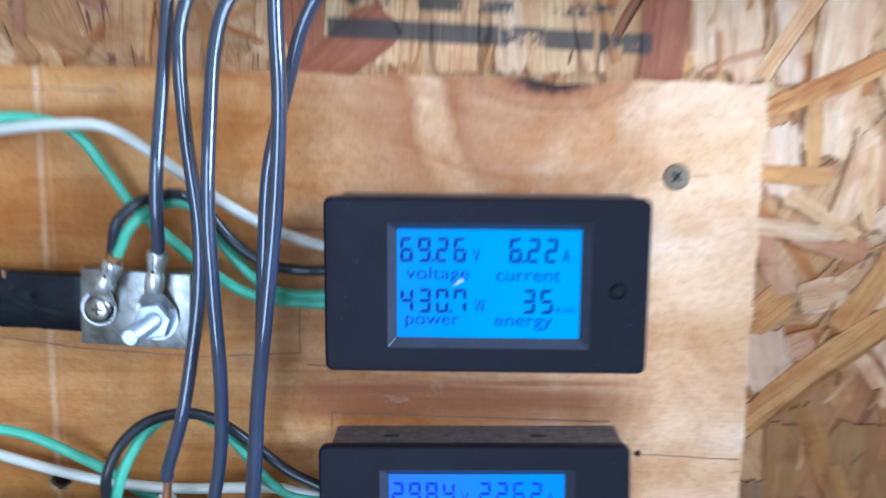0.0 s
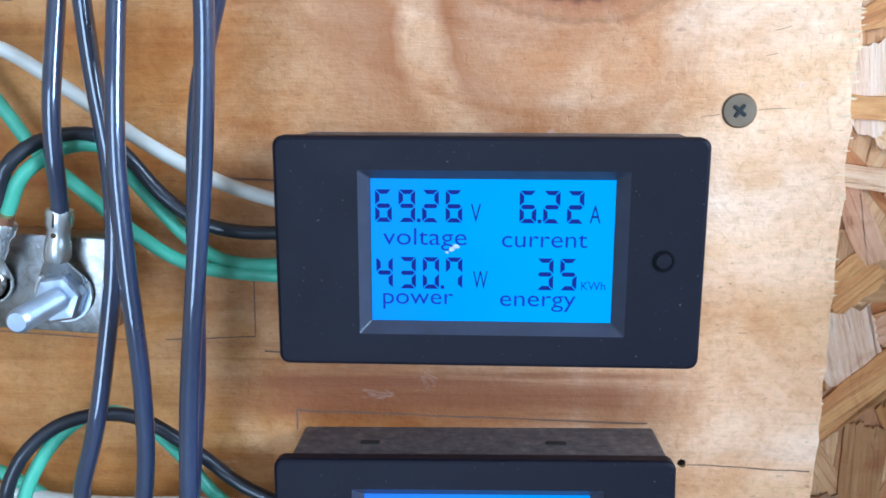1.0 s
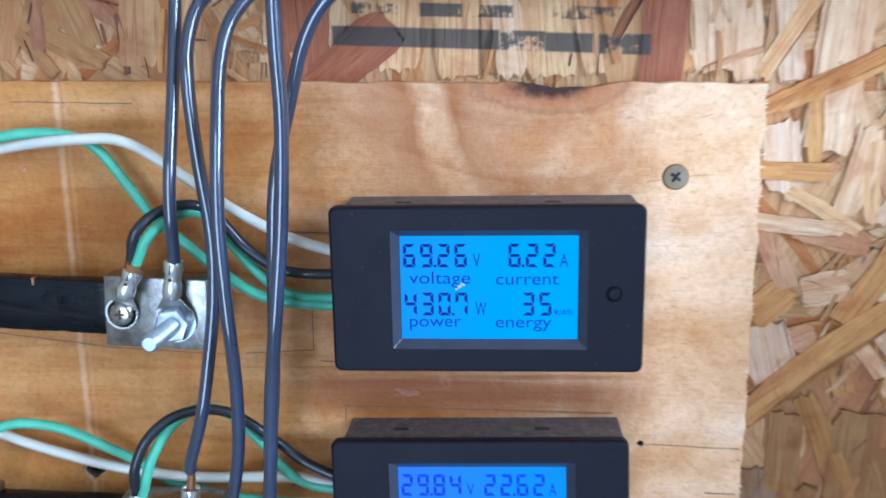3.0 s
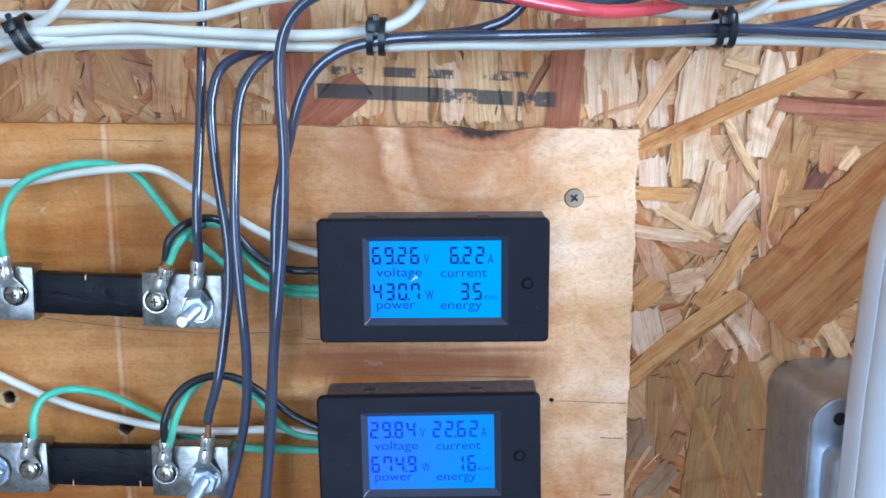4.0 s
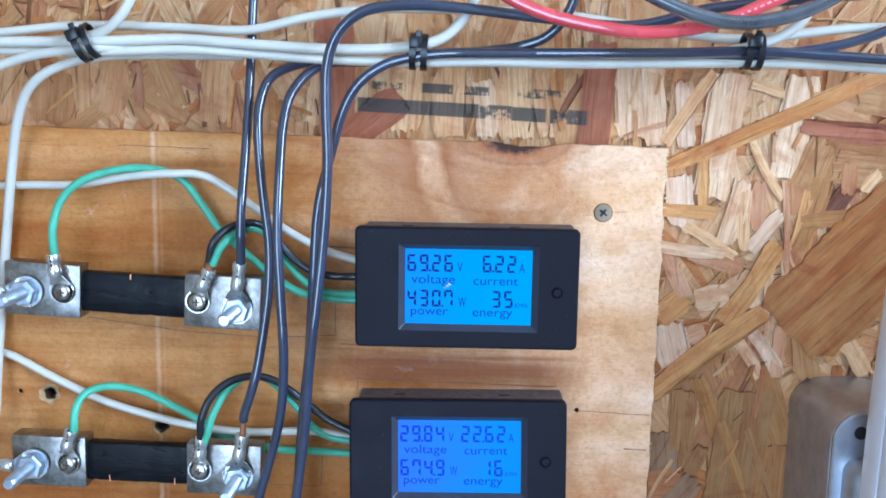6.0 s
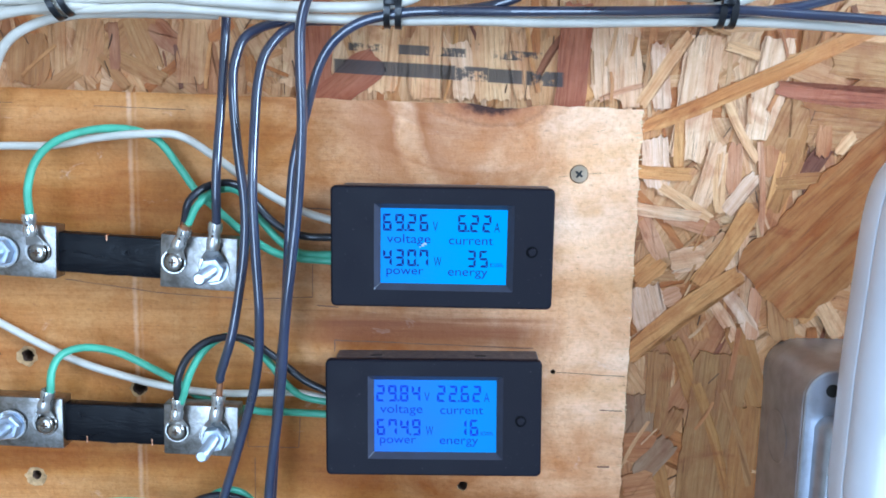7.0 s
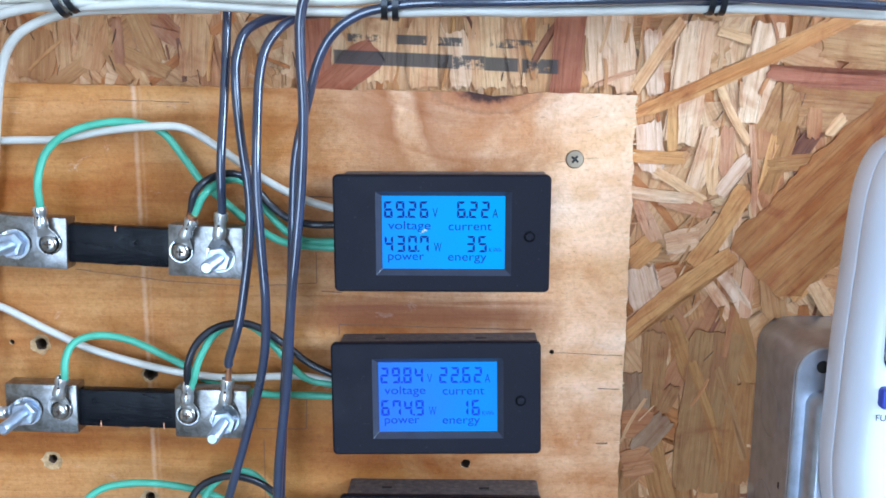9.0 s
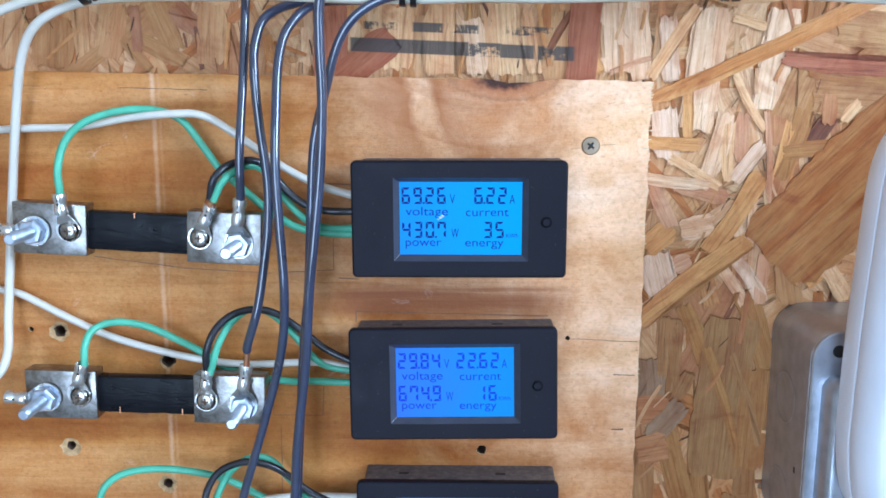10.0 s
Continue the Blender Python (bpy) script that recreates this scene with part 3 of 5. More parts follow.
def bore(bm, x, z, r_face, r_hole):
    """A drilled hole with a splintered, uneven mouth."""
    hole = bmesh.new()
    turned([(r_face * 1.1, -0.002), (r_face, 0.0001), (r_hole * 1.25, 0.0010), (r_hole, 0.0017), (r_hole, 0.0120)], 18, (x, 0, z), hole)
    for v in hole.verts:
        if v.co.y < 0.0016:
            f = 1 + rng.uniform(-0.16, 0.14)
            v.co.x, v.co.z = x + (v.co.x - x) * f, z + (v.co.z - z) * f
    tmp = bpy.data.meshes.new("hole")
    hole.to_mesh(tmp)
    hole.free()
    bm.from_mesh(tmp)
    bpy.data.meshes.remove(tmp)


def mounting_board():
    bm = bmesh.new()
    front = [bm.verts.new((x, 0, z)) for x, z in board_outline()]
    back = [bm.verts.new((v.co.x, OSB_Y - 0.0004, v.co.z)) for v in front]
    bm.faces.new(front), bm.faces.new(back[::-1])
    for i in range(len(front)):
        j = (i + 1) % len(front)
        bm.faces.new((front[i], front[j], back[j], back[i]))
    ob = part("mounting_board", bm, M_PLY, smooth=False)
    cut = bmesh.new()
    for x, z, rf, rh in ((-0.1687, 1.3990, 0.0046, 0.0022), (-0.1815, 1.4000, 0.0012, 0.0010), (-0.1203, 1.3855, 0.0037, 0.0025), (-0.1681, 1.3441, 0.0046, 0.0017),
                         (-0.1240, 1.3257, 0.0042, 0.0018), (0.0214, 1.3440, 0.0022, 0.0019), (0.0592, 1.3970, 0.0011, 0.0009)):
        bore(cut, x, z, rf, rh)
    cutter = part("cutter", cut, M_PLY)
    cutter.data.materials.append(M_HOLLOW_SHADE)
    ob.data.materials.append(M_HOLLOW_SHADE)
    cutter.data.materials.append(M_CHIP)
    ob.data.materials.append(M_CHIP)
    for f in cutter.data.polygons:
        f.material_index = 1 if f.center.y > 0.0012 else 2
    mod = ob.modifiers.new("holes", "BOOLEAN")
    mod.object, mod.operation, mod.solver = cutter, "DIFFERENCE", "EXACT"
    me = bpy.data.meshes.new_from_object(ob.evaluated_get(bpy.context.evaluated_depsgraph_get()))
    ob.modifiers.clear()
    ob.data = me
    bpy.data.objects.remove(cutter)
    return tagged(ob, "varnished plywood panel with drilled holes, screwed to strand board", "board")


mounting_board()


def line_strip(bm, a, b, w, y=-0.00012):
    """A drawn line on the board from a to b, a little uneven."""
    a, b = Vector((a[0], y, a[1])), Vector((b[0], y, b[1]))
    d = (b - a).normalized()
    s = Vector((-d.z, 0, d.x))
    m = max(2, int((b - a).length / 0.004))
    rows = []
    for i in range(m + 1):
        p = a.lerp(b, i / m) + s * rng.uniform(-1, 1) * 0.00012
        h = w * rng.uniform(0.5, 1.0) / 2
        rows.append((bm.verts.new(p - s * h), bm.verts.new(p + s * h)))
    for (p, q), (r, t) in zip(rows, rows[1:]):
        bm.faces.new((p, q, t, r))


def drawn(name, lines, w, material, label):
    for a, b in lines:
        bm = bmesh.new()
        line_strip(bm, a, b, w)
        tagged(part(name, bm, material, smooth=False), label, "marking")


drawn("pencil_outline", [((-0.150, 1.4335), (-0.109, 1.4283)), ((-0.109, 1.4283), (-0.072, 1.4262)), ((-0.066, 1.4265), (-0.0442, 1.4277)), ((-0.0442, 1.4277), (-0.0439, 1.4415))], 0.00042, M_PENCIL, "thin pencil outline drawn below the upper shunt")
drawn("pencil_outline", [((-0.0728, 1.382), (-0.0731, 1.360)), ((-0.0731, 1.360), (-0.0506, 1.3601)), ((-0.0506, 1.3601), (-0.050, 1.374)), ((-0.150, 1.3625), (-0.131, 1.3600))], 0.00042, M_PENCIL, "thin pencil outline drawn beside the second shunt")
drawn("pencil_outline", [((-0.0346, 1.4090), (0.0504, 1.4072)), ((-0.0346, 1.4090), (-0.0347, 1.404))], 0.0006, M_PENCIL, "dark pencil line above the second meter")
drawn("pencil_outline", [((-0.0700, 1.355), (-0.0706, 1.318))], 0.00042, M_PENCIL, "faint upright pencil line on the plywood")
drawn("crack", [((-0.134, 1.5068), (-0.096, 1.5058)), ((-0.182, 1.508), (-0.168, 1.5075))], 0.00036, M_PENCIL, "fine dark split in the plywood face")
drawn("crack", [((0.0605, 1.3968), (0.090, 1.3955))], 0.00036, M_PENCIL, "fine dark split running from a nail hole")
drawn("crack", [((0.0800, 1.3803), (0.0895, 1.3800))], 0.0006, M_PENCIL, "short dark split near the panel's cut edge")
drawn("crack", [((0.080, 1.3545), (0.0852, 1.3544))], 0.0009, M_PENCIL, "short dark gouge in the plywood")
drawn("crack", [((-0.0580, 1.4665), (-0.0340, 1.4652)), ((-0.0420, 1.4240), (-0.0330, 1.4236))], 0.0005, M_PENCIL, "fine dark split in the plywood beside a meter")

drawn("crack", [((0.0712, 1.4823), (0.0775, 1.4826)), ((0.0585, 1.4806), (0.0628, 1.4812))], 0.00022, M_SPLIT, "hairline split beside the countersunk screw")
drawn("crack", [((0.0735, 1.4995), (0.0770, 1.5003)), ((0.0720, 1.4940), (0.0745, 1.4946))], 0.0002, M_SPLIT, "short hairline split in the pale plywood")


# a dark cross standing slightly proud, coloured like the shade in a slot
def cross_recess(parent, at, size, deep, material=None):
    bm = box(at[0] - size, at[0] + size, at[1] - deep, at[1], at[2] - size * 0.26, at[2] + size * 0.26, size * 0.12, 1)
    box(at[0] - size * 0.26, at[0] + size * 0.26, at[1] - deep * 1.05, at[1], at[2] - size, at[2] + size, size * 0.12, 1, bm=bm)
    return part("cross_slot", bm, material or M_DARK, parent)


def wood_screw(x, z):
    ob = empty("wood_screw", pose(x, 0, z, 0, 38, 0), "dulled grey cross-head screw sunk in the plywood panel", "screw")
    part("head", turned([(0.0039, 0.0008), (0.0039, -0.0001), (0.0035, -0.0005), (0.0, -0.0004)], 28), M_BRONZE, ob)
    cross_recess(ob, (0, -0.0003, 0), 0.0018, 0.0004)


wood_screw(0.067, 1.482)


def torn_fibres():
    """Short pale splinters standing off the sawn end of the panel."""
    r = random.Random(12)
    bm = bmesh.new()
    for i in range(46):
        z = 1.508 - 0.16 * r.random() ** 1.7
        x1 = 0.0926 - 0.0096 * (1.5083 - z) + r.uniform(-0.0004, 0.0006)
        length, h, y = r.uniform(0.0010, 0.0042), r.uniform(0.00012, 0.0004), -r.uniform(0.0001, 0.0003)
        slant = r.uniform(-0.12, 0.25) * length
        quad = [(x1 - length, y, z), (x1 - length * 0.4, y, z + h + slant * 0.4), (x1, y, z + slant), (x1 - length * 0.4, y, z - h + slant * 0.4)]
        bm.faces.new([bm.verts.new(q) for q in quad])
    tagged(part("torn_fibres", bm, M_FIBRE, smooth=False), "pale torn wood fibres along the panel's sawn edge", "splinters", kind="stuff")


torn_fibres()

# ---- panel meters ----
SEGMENTS = {"0": "abcdef", "1": "bc", "2": "abged", "3": "abgcd", "4": "fgbc", "5": "afgcd", "6": "afgedc", "7": "abcf", "8": "abcdefg", "9": "abcdfg"}


def digit(ch, x, z, w, h, y, parent, material):
    """Up to seven bars with mitred ends, each its own part; (x, z) is the foot of the digit at its left."""
    s, g = h * 0.135, h * 0.018
    spots = {"a": ((0, h), (w, h), (0, -1)), "d": ((0, 0), (w, 0), (0, 1)), "f": ((0, h / 2), (0, h), (1, 0)), "b": ((w, h / 2), (w, h), (-1, 0)),
             "e": ((0, 0), (0, h / 2), (1, 0)), "c": ((w, 0), (w, h / 2), (-1, 0))}
    for k in SEGMENTS[ch]:
        if k == "g":
            pts = [(g * 2, h / 2), (s * 0.7, h / 2 + s / 2), (w - s * 0.7, h / 2 + s / 2), (w - g * 2, h / 2), (w - s * 0.7, h / 2 - s / 2), (s * 0.7, h / 2 - s / 2)]
        else:
            a, b, n = (Vector(v) for v in spots[k])
            d = (b - a).normalized()
            pts = [a + d * g * 1.5, b - d * g * 1.5, b - d * (g + s) + n * s, a + d * (g + s) + n * s]
        bm = bmesh.new()
        bm.faces.new([bm.verts.new((x + p[0], y, z + p[1])) for p in pts])
        part("segment", bm, material, parent, smooth=False)


def reading(text, x_right, z, y, parent, material, pitch=0.0048, w=0.0034, h=0.0067):
    """A right-aligned number, digit by digit; the point sits between two digits."""
    chars = [c for c in text if c != "."]
    x = x_right - pitch * len(chars)
    k = 0
    for c in text:
        if c == ".":
            bm = bmesh.new()
            px = x + pitch * k - (pitch - w) / 2
            bm.faces.new([bm.verts.new((px + a * 0.00038, y, z + 0.0004 + b * 0.00038)) for a, b in ((-1, -1), (1, -1), (1, 1), (-1, 1))])
            part("decimal_point", bm, material, parent, smooth=False)
            continue
        digit(c, x + pitch * k, z, w, h, y, parent, material)
        k += 1


def panel_meter(x, z, turn, values, lcd, ink, label, faint, tip=0.0):
    """Black meter: tapered body on the board, flanged face, sunk display, button. Local origin on the board behind its middle."""
    ob = empty("panel_meter", pose(x, 0, z, -tip, turn, 0), label, "meter", "panel meters in a column")
    W, HH, F = 0.0872, 0.0478, -0.0262
    body = loft([rounded(0.001, 0, 0.0850, 0.0454, 0.001, 0.0), rounded(0.001, 0, 0.0838, 0.0456, 0.001, -0.0225)])
    b = part("body", body, M_DUSTY, ob, "dusty grey-black plastic housing")
    for dx in (-0.024, 0.019):
        part("latch_slot", box(dx - 0.0022, dx + 0.0022, -0.0135, -0.0115, 0.0205, 0.02295), M_DARK, b)
    # face with a sunk window: outer flange, front, slope down to the display
    cx, cz = -W / 2 + 0.0430, HH / 2 - 0.0236
    win = rounded(cx + 0.0014, cz - 0.0002, 0.0546, 0.0342, 0.0004, F)
    sunk = rounded(cx + 0.0013, cz, 0.0495, 0.0297, 0.0003, F + 0.0024)
    face = loft([rounded(0, 0, W - 0.0012, HH - 0.0012, 0.0016, -0.0222), rounded(0, 0, W, HH, 0.0021, -0.0226), rounded(0, 0, W, HH, 0.0021, F + 0.0008),
                 rounded(0, 0, W - 0.0006, HH - 0.0006, 0.0019, F + 0.0002), rounded(0, 0, W - 0.0016, HH - 0.0016, 0.0015, F), win], True, False)
    f = part("face_plate", face, M_METER, ob, "black plastic front frame with a sloped window", False)
    part("window_bezel", loft([win, sunk], False, True), M_BEZEL, f, "sloped satin-black window rim", False)
    yl = F + 0.0021
    d = part("display", box(cx - 0.0235, cx + 0.0261, yl, yl + 0.0003, cz - 0.0149, cz + 0.0149), lcd, ob, "lit blue liquid crystal display")
    yt = yl - 0.00006
    left, top = -W / 2, HH / 2 + 0.0004
    r1, r2 = top - 0.0180, top - 0.0320
    volts, amps, watts, energy = values
    reading(volts, left + 0.0396, r1, yt, d, ink)
    reading(amps, left + 0.0642, r1, yt, d, ink)
    reading(watts, left + 0.0397, r2, yt, d, ink)
    reading(energy, left + 0.0632, r2, yt, d, ink)
    for body_text, size, tx, tz, m, sq in (("V", 0.0056, 0.0399, top - 0.0179, ink, 0.62), ("A", 0.0054, 0.0640, top - 0.0179, ink, 0.62), ("W", 0.0056, 0.0405, top - 0.0319, ink, 0.52),
                                           ("KWh", 0.0026, 0.0626, top - 0.0319, faint, 0.92), ("voltage", 0.0051, 0.0219, top - 0.0227, faint, 1.19), ("current", 0.0051, 0.0461, top - 0.0230, faint, 1.14),
                                           ("power", 0.0050, 0.0215, top - 0.0353, faint, 1.13), ("energy", 0.0050, 0.0459, top - 0.0355, faint, 1.17)):
        letters(body_text, size, left + tx, yt, tz, m, d, squeeze=sq)
    bx, bz = left + 0.0788, top - 0.0252
    part("button_ring", turned([(0.0023, 0.0002), (0.0023, -0.00008), (0.00165, -0.00008), (0.00165, 0.0002)], 24, (bx, F, bz), cap=False), M_GROOVE, f)
    part("button", turned([(0.0017, 0.0), (0.0017, -0.0002), (0.0014, -0.0005), (0.0, -0.00055)], 24, (bx, F, bz)), M_METER, ob)
    return ob, d


m1, d1 = panel_meter(0.0112, 1.4541, 0.0, ("69.26", "6.22", "430.7", "35"), M_LCD, M_INK, "black panel meter with a lit blue four-value display on plywood", M_INK_MID)
m2, d2 = panel_meter(0.0089, 1.3826, -0.8, ("29.84", "22.62", "674.9", "16"), M_LCD_DIM, M_INK_FAINT, "black panel meter with a streaky lit blue display and faded figures", M_INK_FAINT, 4.1)
m3, d3 = panel_meter(0.0106, 1.3136, 0.0, ("29.84", "22.62", "674.9", "16"), M_LCD, M_INK, "black panel meter with a dusty housing, lowest of the column", M_INK, 4.5)

smear = bmesh.new()
for sx, sz, sr in ((-0.0075, -0.0002, 0.0007), (-0.0066, 0.0004, 0.0008), (-0.0085, -0.0008, 0.0004)):
    pts = [(sx + sr * rng.uniform(0.5, 1.1) * math.cos(a * math.tau / 9), -0.02425, sz + 0.0009 + sr * rng.uniform(0.4, 0.9) * math.sin(a * math.tau / 9)) for a in range(9)]
    smear.faces.new([smear.verts.new(p) for p in pts])
part("dust_smear", smear, M_DUST, d1, "pale dust smear", smooth=False)


# ---- shunts ----
def ring_terminal(x, y, z, turn, label, wide=1.0, long=1.0):
    """A crimped ring terminal with its barrel upwards, hole at the origin, tongue on the block's face."""
    ob = empty("ring_terminal", pose(x, y, z, 0, turn, 0), label, "cable lug", "crimped ring terminals")
    outer = [(0.0049 * wide * math.sin(a), 0.0049 * wide * math.cos(a)) for a in (math.tau * i / 24 for i in range(4, 21))]
    outline = [(0.0020, 0.0072 * long), *outer, (-0.0020, 0.0072 * long)]
    rings = [[(px, -0.0004 - (0.0042 * max(0, (pz - 0.003) / 0.005) if pz > 0.003 else 0) + dy, pz) for px, pz in outline] for dy in (-0.0005, 0.0004)]
    part("tongue", loft(rings), M_TIN, ob, smooth=False)
    bm = bmesh.new()
    n = 18
    rows = []
    for zz, r in ((0.0066, 0.0022), (0.0074, 0.00275), (0.0098, 0.00275), (0.0106, 0.0024), (0.0122, 0.0024), (0.0130, 0.0028), (0.0150, 0.0029), (0.0156, 0.0027), (0.0150, 0.0022), (0.0120, 0.0021)):
        zz *= long
        rows.append([(r * math.cos(math.tau * i / n), -0.0046 + r * math.sin(math.tau * i / n), zz) for i in range(n)])
    part("barrel", loft(rows, bm=bm), M_TIN, ob, "tinned crimp barrel")
    part("seam", box(-0.0002, 0.0002, -0.00752, -0.0066, 0.0128 * long, 0.0152 * long), M_DARK, ob)
    part("crimp_dent", turned([(0.0006, 0.0), (0.0006, -0.0001), (0.0, -0.0001)], 14, (0, -0.00690, 0.0114 * long)), M_HOLLOW_SHADE, ob)
    return ob


def pan_screw(x, y, z, parent):
    """Low pan head on a split washer, with a dark cross painted for its recess."""
    head = part("pan_screw", turned([(0.0037, 0.0), (0.0038, -0.0007), (0.0036, -0.0013), (0.0031, -0.0018), (0.0022, -0.0021), (0.0, -0.0022)], 28, (x, y, z)), M_SCREW, parent, "shiny pan-head screw")
    part("washer", turned([(0.0047, 0.0003), (0.0047, -0.0003), (0.0044, -0.0006), (0.0036, -0.0006)], 28, (x, y, z)), M_SCREW, head)
    cross_recess(head, (x, y - 0.0020, z), 0.0015, 0.0003, M_HOLLOW_SHADE)


def stud_bolt(x, y, z, parent):
    """Threaded stud with washer and hexagon nut."""
    prof = [(0.0024, 0.0)]
    yy = -0.001
    while yy > -0.0215:
        prof += [(0.00262, yy), (0.00262, yy - 0.0002), (0.00232, yy - 0.0004), (0.00232, yy - 0.0005)]
        yy -= 0.0008
    prof += [(0.0025, yy), (0.0019, yy - 0.0007), (0.0, yy - 0.0007)]
    b = part("stud", turned(prof, 18, (x, y, z)), M_ZINC, parent, "zinc-plated threaded stud")
    part("washer", turned([(0.0058, -0.0008), (0.0058, -0.0018), (0.0030, -0.0019)], 26, (x, y, z)), M_ZINC, b)
    hexa = [[(x + r * math.cos(radians(60 * i + 12)), y + dy, z + r * math.sin(radians(60 * i + 12))) for i in range(6)] for r, dy in ((0.0050, -0.0018), (0.0055, -0.0023), (0.0055, -0.0054), (0.0049, -0.0061), (0.0034, -0.0062))]
    part("nut", loft(hexa), M_ZINC, b, "zinc-plated hexagon nut", False)


def shunt(x, z, turn, notches, label):
    ob = empty("shunt", pose(x, 0, z, 0, turn, 0), label, "shunt", "current shunts in a column")
    F = -0.0172
    for cx in (-0.0368, 0.0368):
        bm = box(cx - 0.0156, cx + 0.0156, F, F + 0.0085, -0.0109, 0.0109, 0.0005, 2)
        box(cx - 0.004, cx + 0.008, F + 0.0085, 0.0, -0.0095, -0.0025, bm=bm)
        b = part("terminal_block", bm, M_NICKEL, ob, "nickel-plated terminal block")
    for sx in (-0.0278, 0.0272):
        pan_screw(sx, F - 0.0011, 0.0, ob)
    for sx, sz in ((-0.0424, -0.0008), (0.0436, -0.0018)):
        stud_bolt(sx, F, sz, ob)
    bar = box(-0.0214, 0.0214, F + 0.0022, F + 0.0080, -0.0082, 0.0082, 0.0006, 2)
    bmesh.ops.subdivide_edges(bar, edges=[e for e in bar.edges if e.calc_length() > 0.03], cuts=14)
    for v in bar.verts:
        v.co.z += 0.0003 * noise.noise(v.co * 300)
        v.co.y += 0.0003 * noise.noise(v.co * 220)
    r = part("resistor_bar", bar, M_TAPE, ob, "bar wrapped in black tape")
    for nx, top in notches:
        z0, z1 = (0.0062, 0.0084) if top else (-0.0084, -0.0056)
        part("notch", box(nx - 0.00022, nx + 0.00022, F + 0.0019, F + 0.004, z0, z1), M_COPPER, r, "copper showing at a filed notch")
    return ob


shunt(-0.1240, 1.4467, 3.0, [(-0.0015, True)], "nickel current shunt with a black taped bar, upper of the column")
shunt(-0.1252, 1.3745, 1.5, [(-0.012, False), (0.0155, False)], "nickel current shunt with a black taped bar, second of the column")
FACE = -0.0180
ring_terminal(-0.1523, FACE, 1.4486, -2, "shiny ring terminal on a green wire, upper shunt")
ring_terminal(-0.0970, FACE, 1.4453, 25, "ring terminal holding a black and a green wire, upper shunt")
ring_terminal(-0.0810, FACE, 1.4428, 8, "ring terminal on a black cable under a hexagon nut, upper shunt", 1.3, 1.25)
ring_terminal(-0.1536, FACE, 1.3766, 17, "shiny ring terminal on a green wire, second shunt")
ring_terminal(-0.0980, FACE, 1.3739, 9, "ring terminal holding a black and a green wire, second shunt")
ring_terminal(-0.0822, FACE, 1.3721, 10, "ring terminal with bare copper strands, second shunt", 1.3, 1.25)
ring_terminal(-0.1664, FACE, 1.4480, -84, "ring terminal under a nut, its barrel turned sideways, upper shunt", 1.3)
ring_terminal(-0.1678, FACE, 1.3748, -84, "ring terminal under a nut, its barrel turned sideways, second shunt", 1.3)

# ---- wires ----
wire([(-0.0724, -0.0120, 1.5828), (-0.0741, -0.0120, 1.5571), (-0.0748, -0.0140, 1.5373), (-0.0754, -0.0200, 1.5110), (-0.0766, -0.0260, 1.4826), (-0.0777, -0.0238, 1.4634), (-0.0785, -0.0228, 1.4590)], 0.00185, M_BLACK, "black insulated cable dropping to the upper shunt", "cable", "supply cables")
wire([(-0.0372, -0.0120, 1.5410), (-0.0528, -0.0140, 1.5404), (-0.0653, -0.0180, 1.5349), (-0.0696, -0.0210, 1.5246), (-0.0701, -0.0230, 1.5125), (-0.0687, -0.0240, 1.4925), (-0.0664, -0.0240, 1.4698), (-0.0667, -0.0250, 1.4514), (-0.0689, -0.0270, 1.4330), (-0.0719, -0.0280, 1.4165), (-0.0770, -0.0262, 1.4012), (-0.0775, -0.0250, 1.3985)], 0.0019, M_BLACK, "black insulated cable curving down to the second shunt", "cable", "supply cables")
wire([(-0.0276, -0.0160, 1.5410), (-0.0453, -0.0180, 1.5396), (-0.0557, -0.0230, 1.5303), (-0.0593, -0.0270, 1.5178), (-0.0604, -0.0310, 1.4972), (-0.0608, -0.0340, 1.4754), (-0.0599, -0.0350, 1.4531), (-0.0593, -0.0330, 1.4250), (-0.0620, -0.0300, 1.4003), (-0.0703, -0.0280, 1.3698), (-0.0821, -0.0260, 1.3322), (-0.0882, -0.0260, 1.3087)], 0.0019, M_BLACK, "black insulated cable curving down past the second shunt", "cable", "supply cables")
wire([(0.1824, -0.0300, 1.5683), (0.1665, -0.0300, 1.5673), (0.1265, -0.0300, 1.5639), (0.0984, -0.0280, 1.5608), (0.0708, -0.0280, 1.5544), (0.0390, -0.0300, 1.5565), (0.0052, -0.0320, 1.5599), (-0.0143, -0.0350, 1.5601), (-0.0282, -0.0370, 1.5573), (-0.0369, -0.0380, 1.5496), (-0.0409, -0.0380, 1.5384), (-0.0414, -0.0380, 1.5227), (-0.0410, -0.0380, 1.5017), (-0.0426, -0.0380, 1.4758), (-0.0456, -0.0380, 1.4491), (-0.0487, -0.0360, 1.4258), (-0.0518, -0.0330, 1.3940), (-0.0566, -0.0300, 1.3606), (-0.0589, -0.0290, 1.3339), (-0.0612, -0.0290, 1.3080)], 0.0020, M_BLACK, "glossy black cable looping over the bundle and down", "cable", "supply cables")
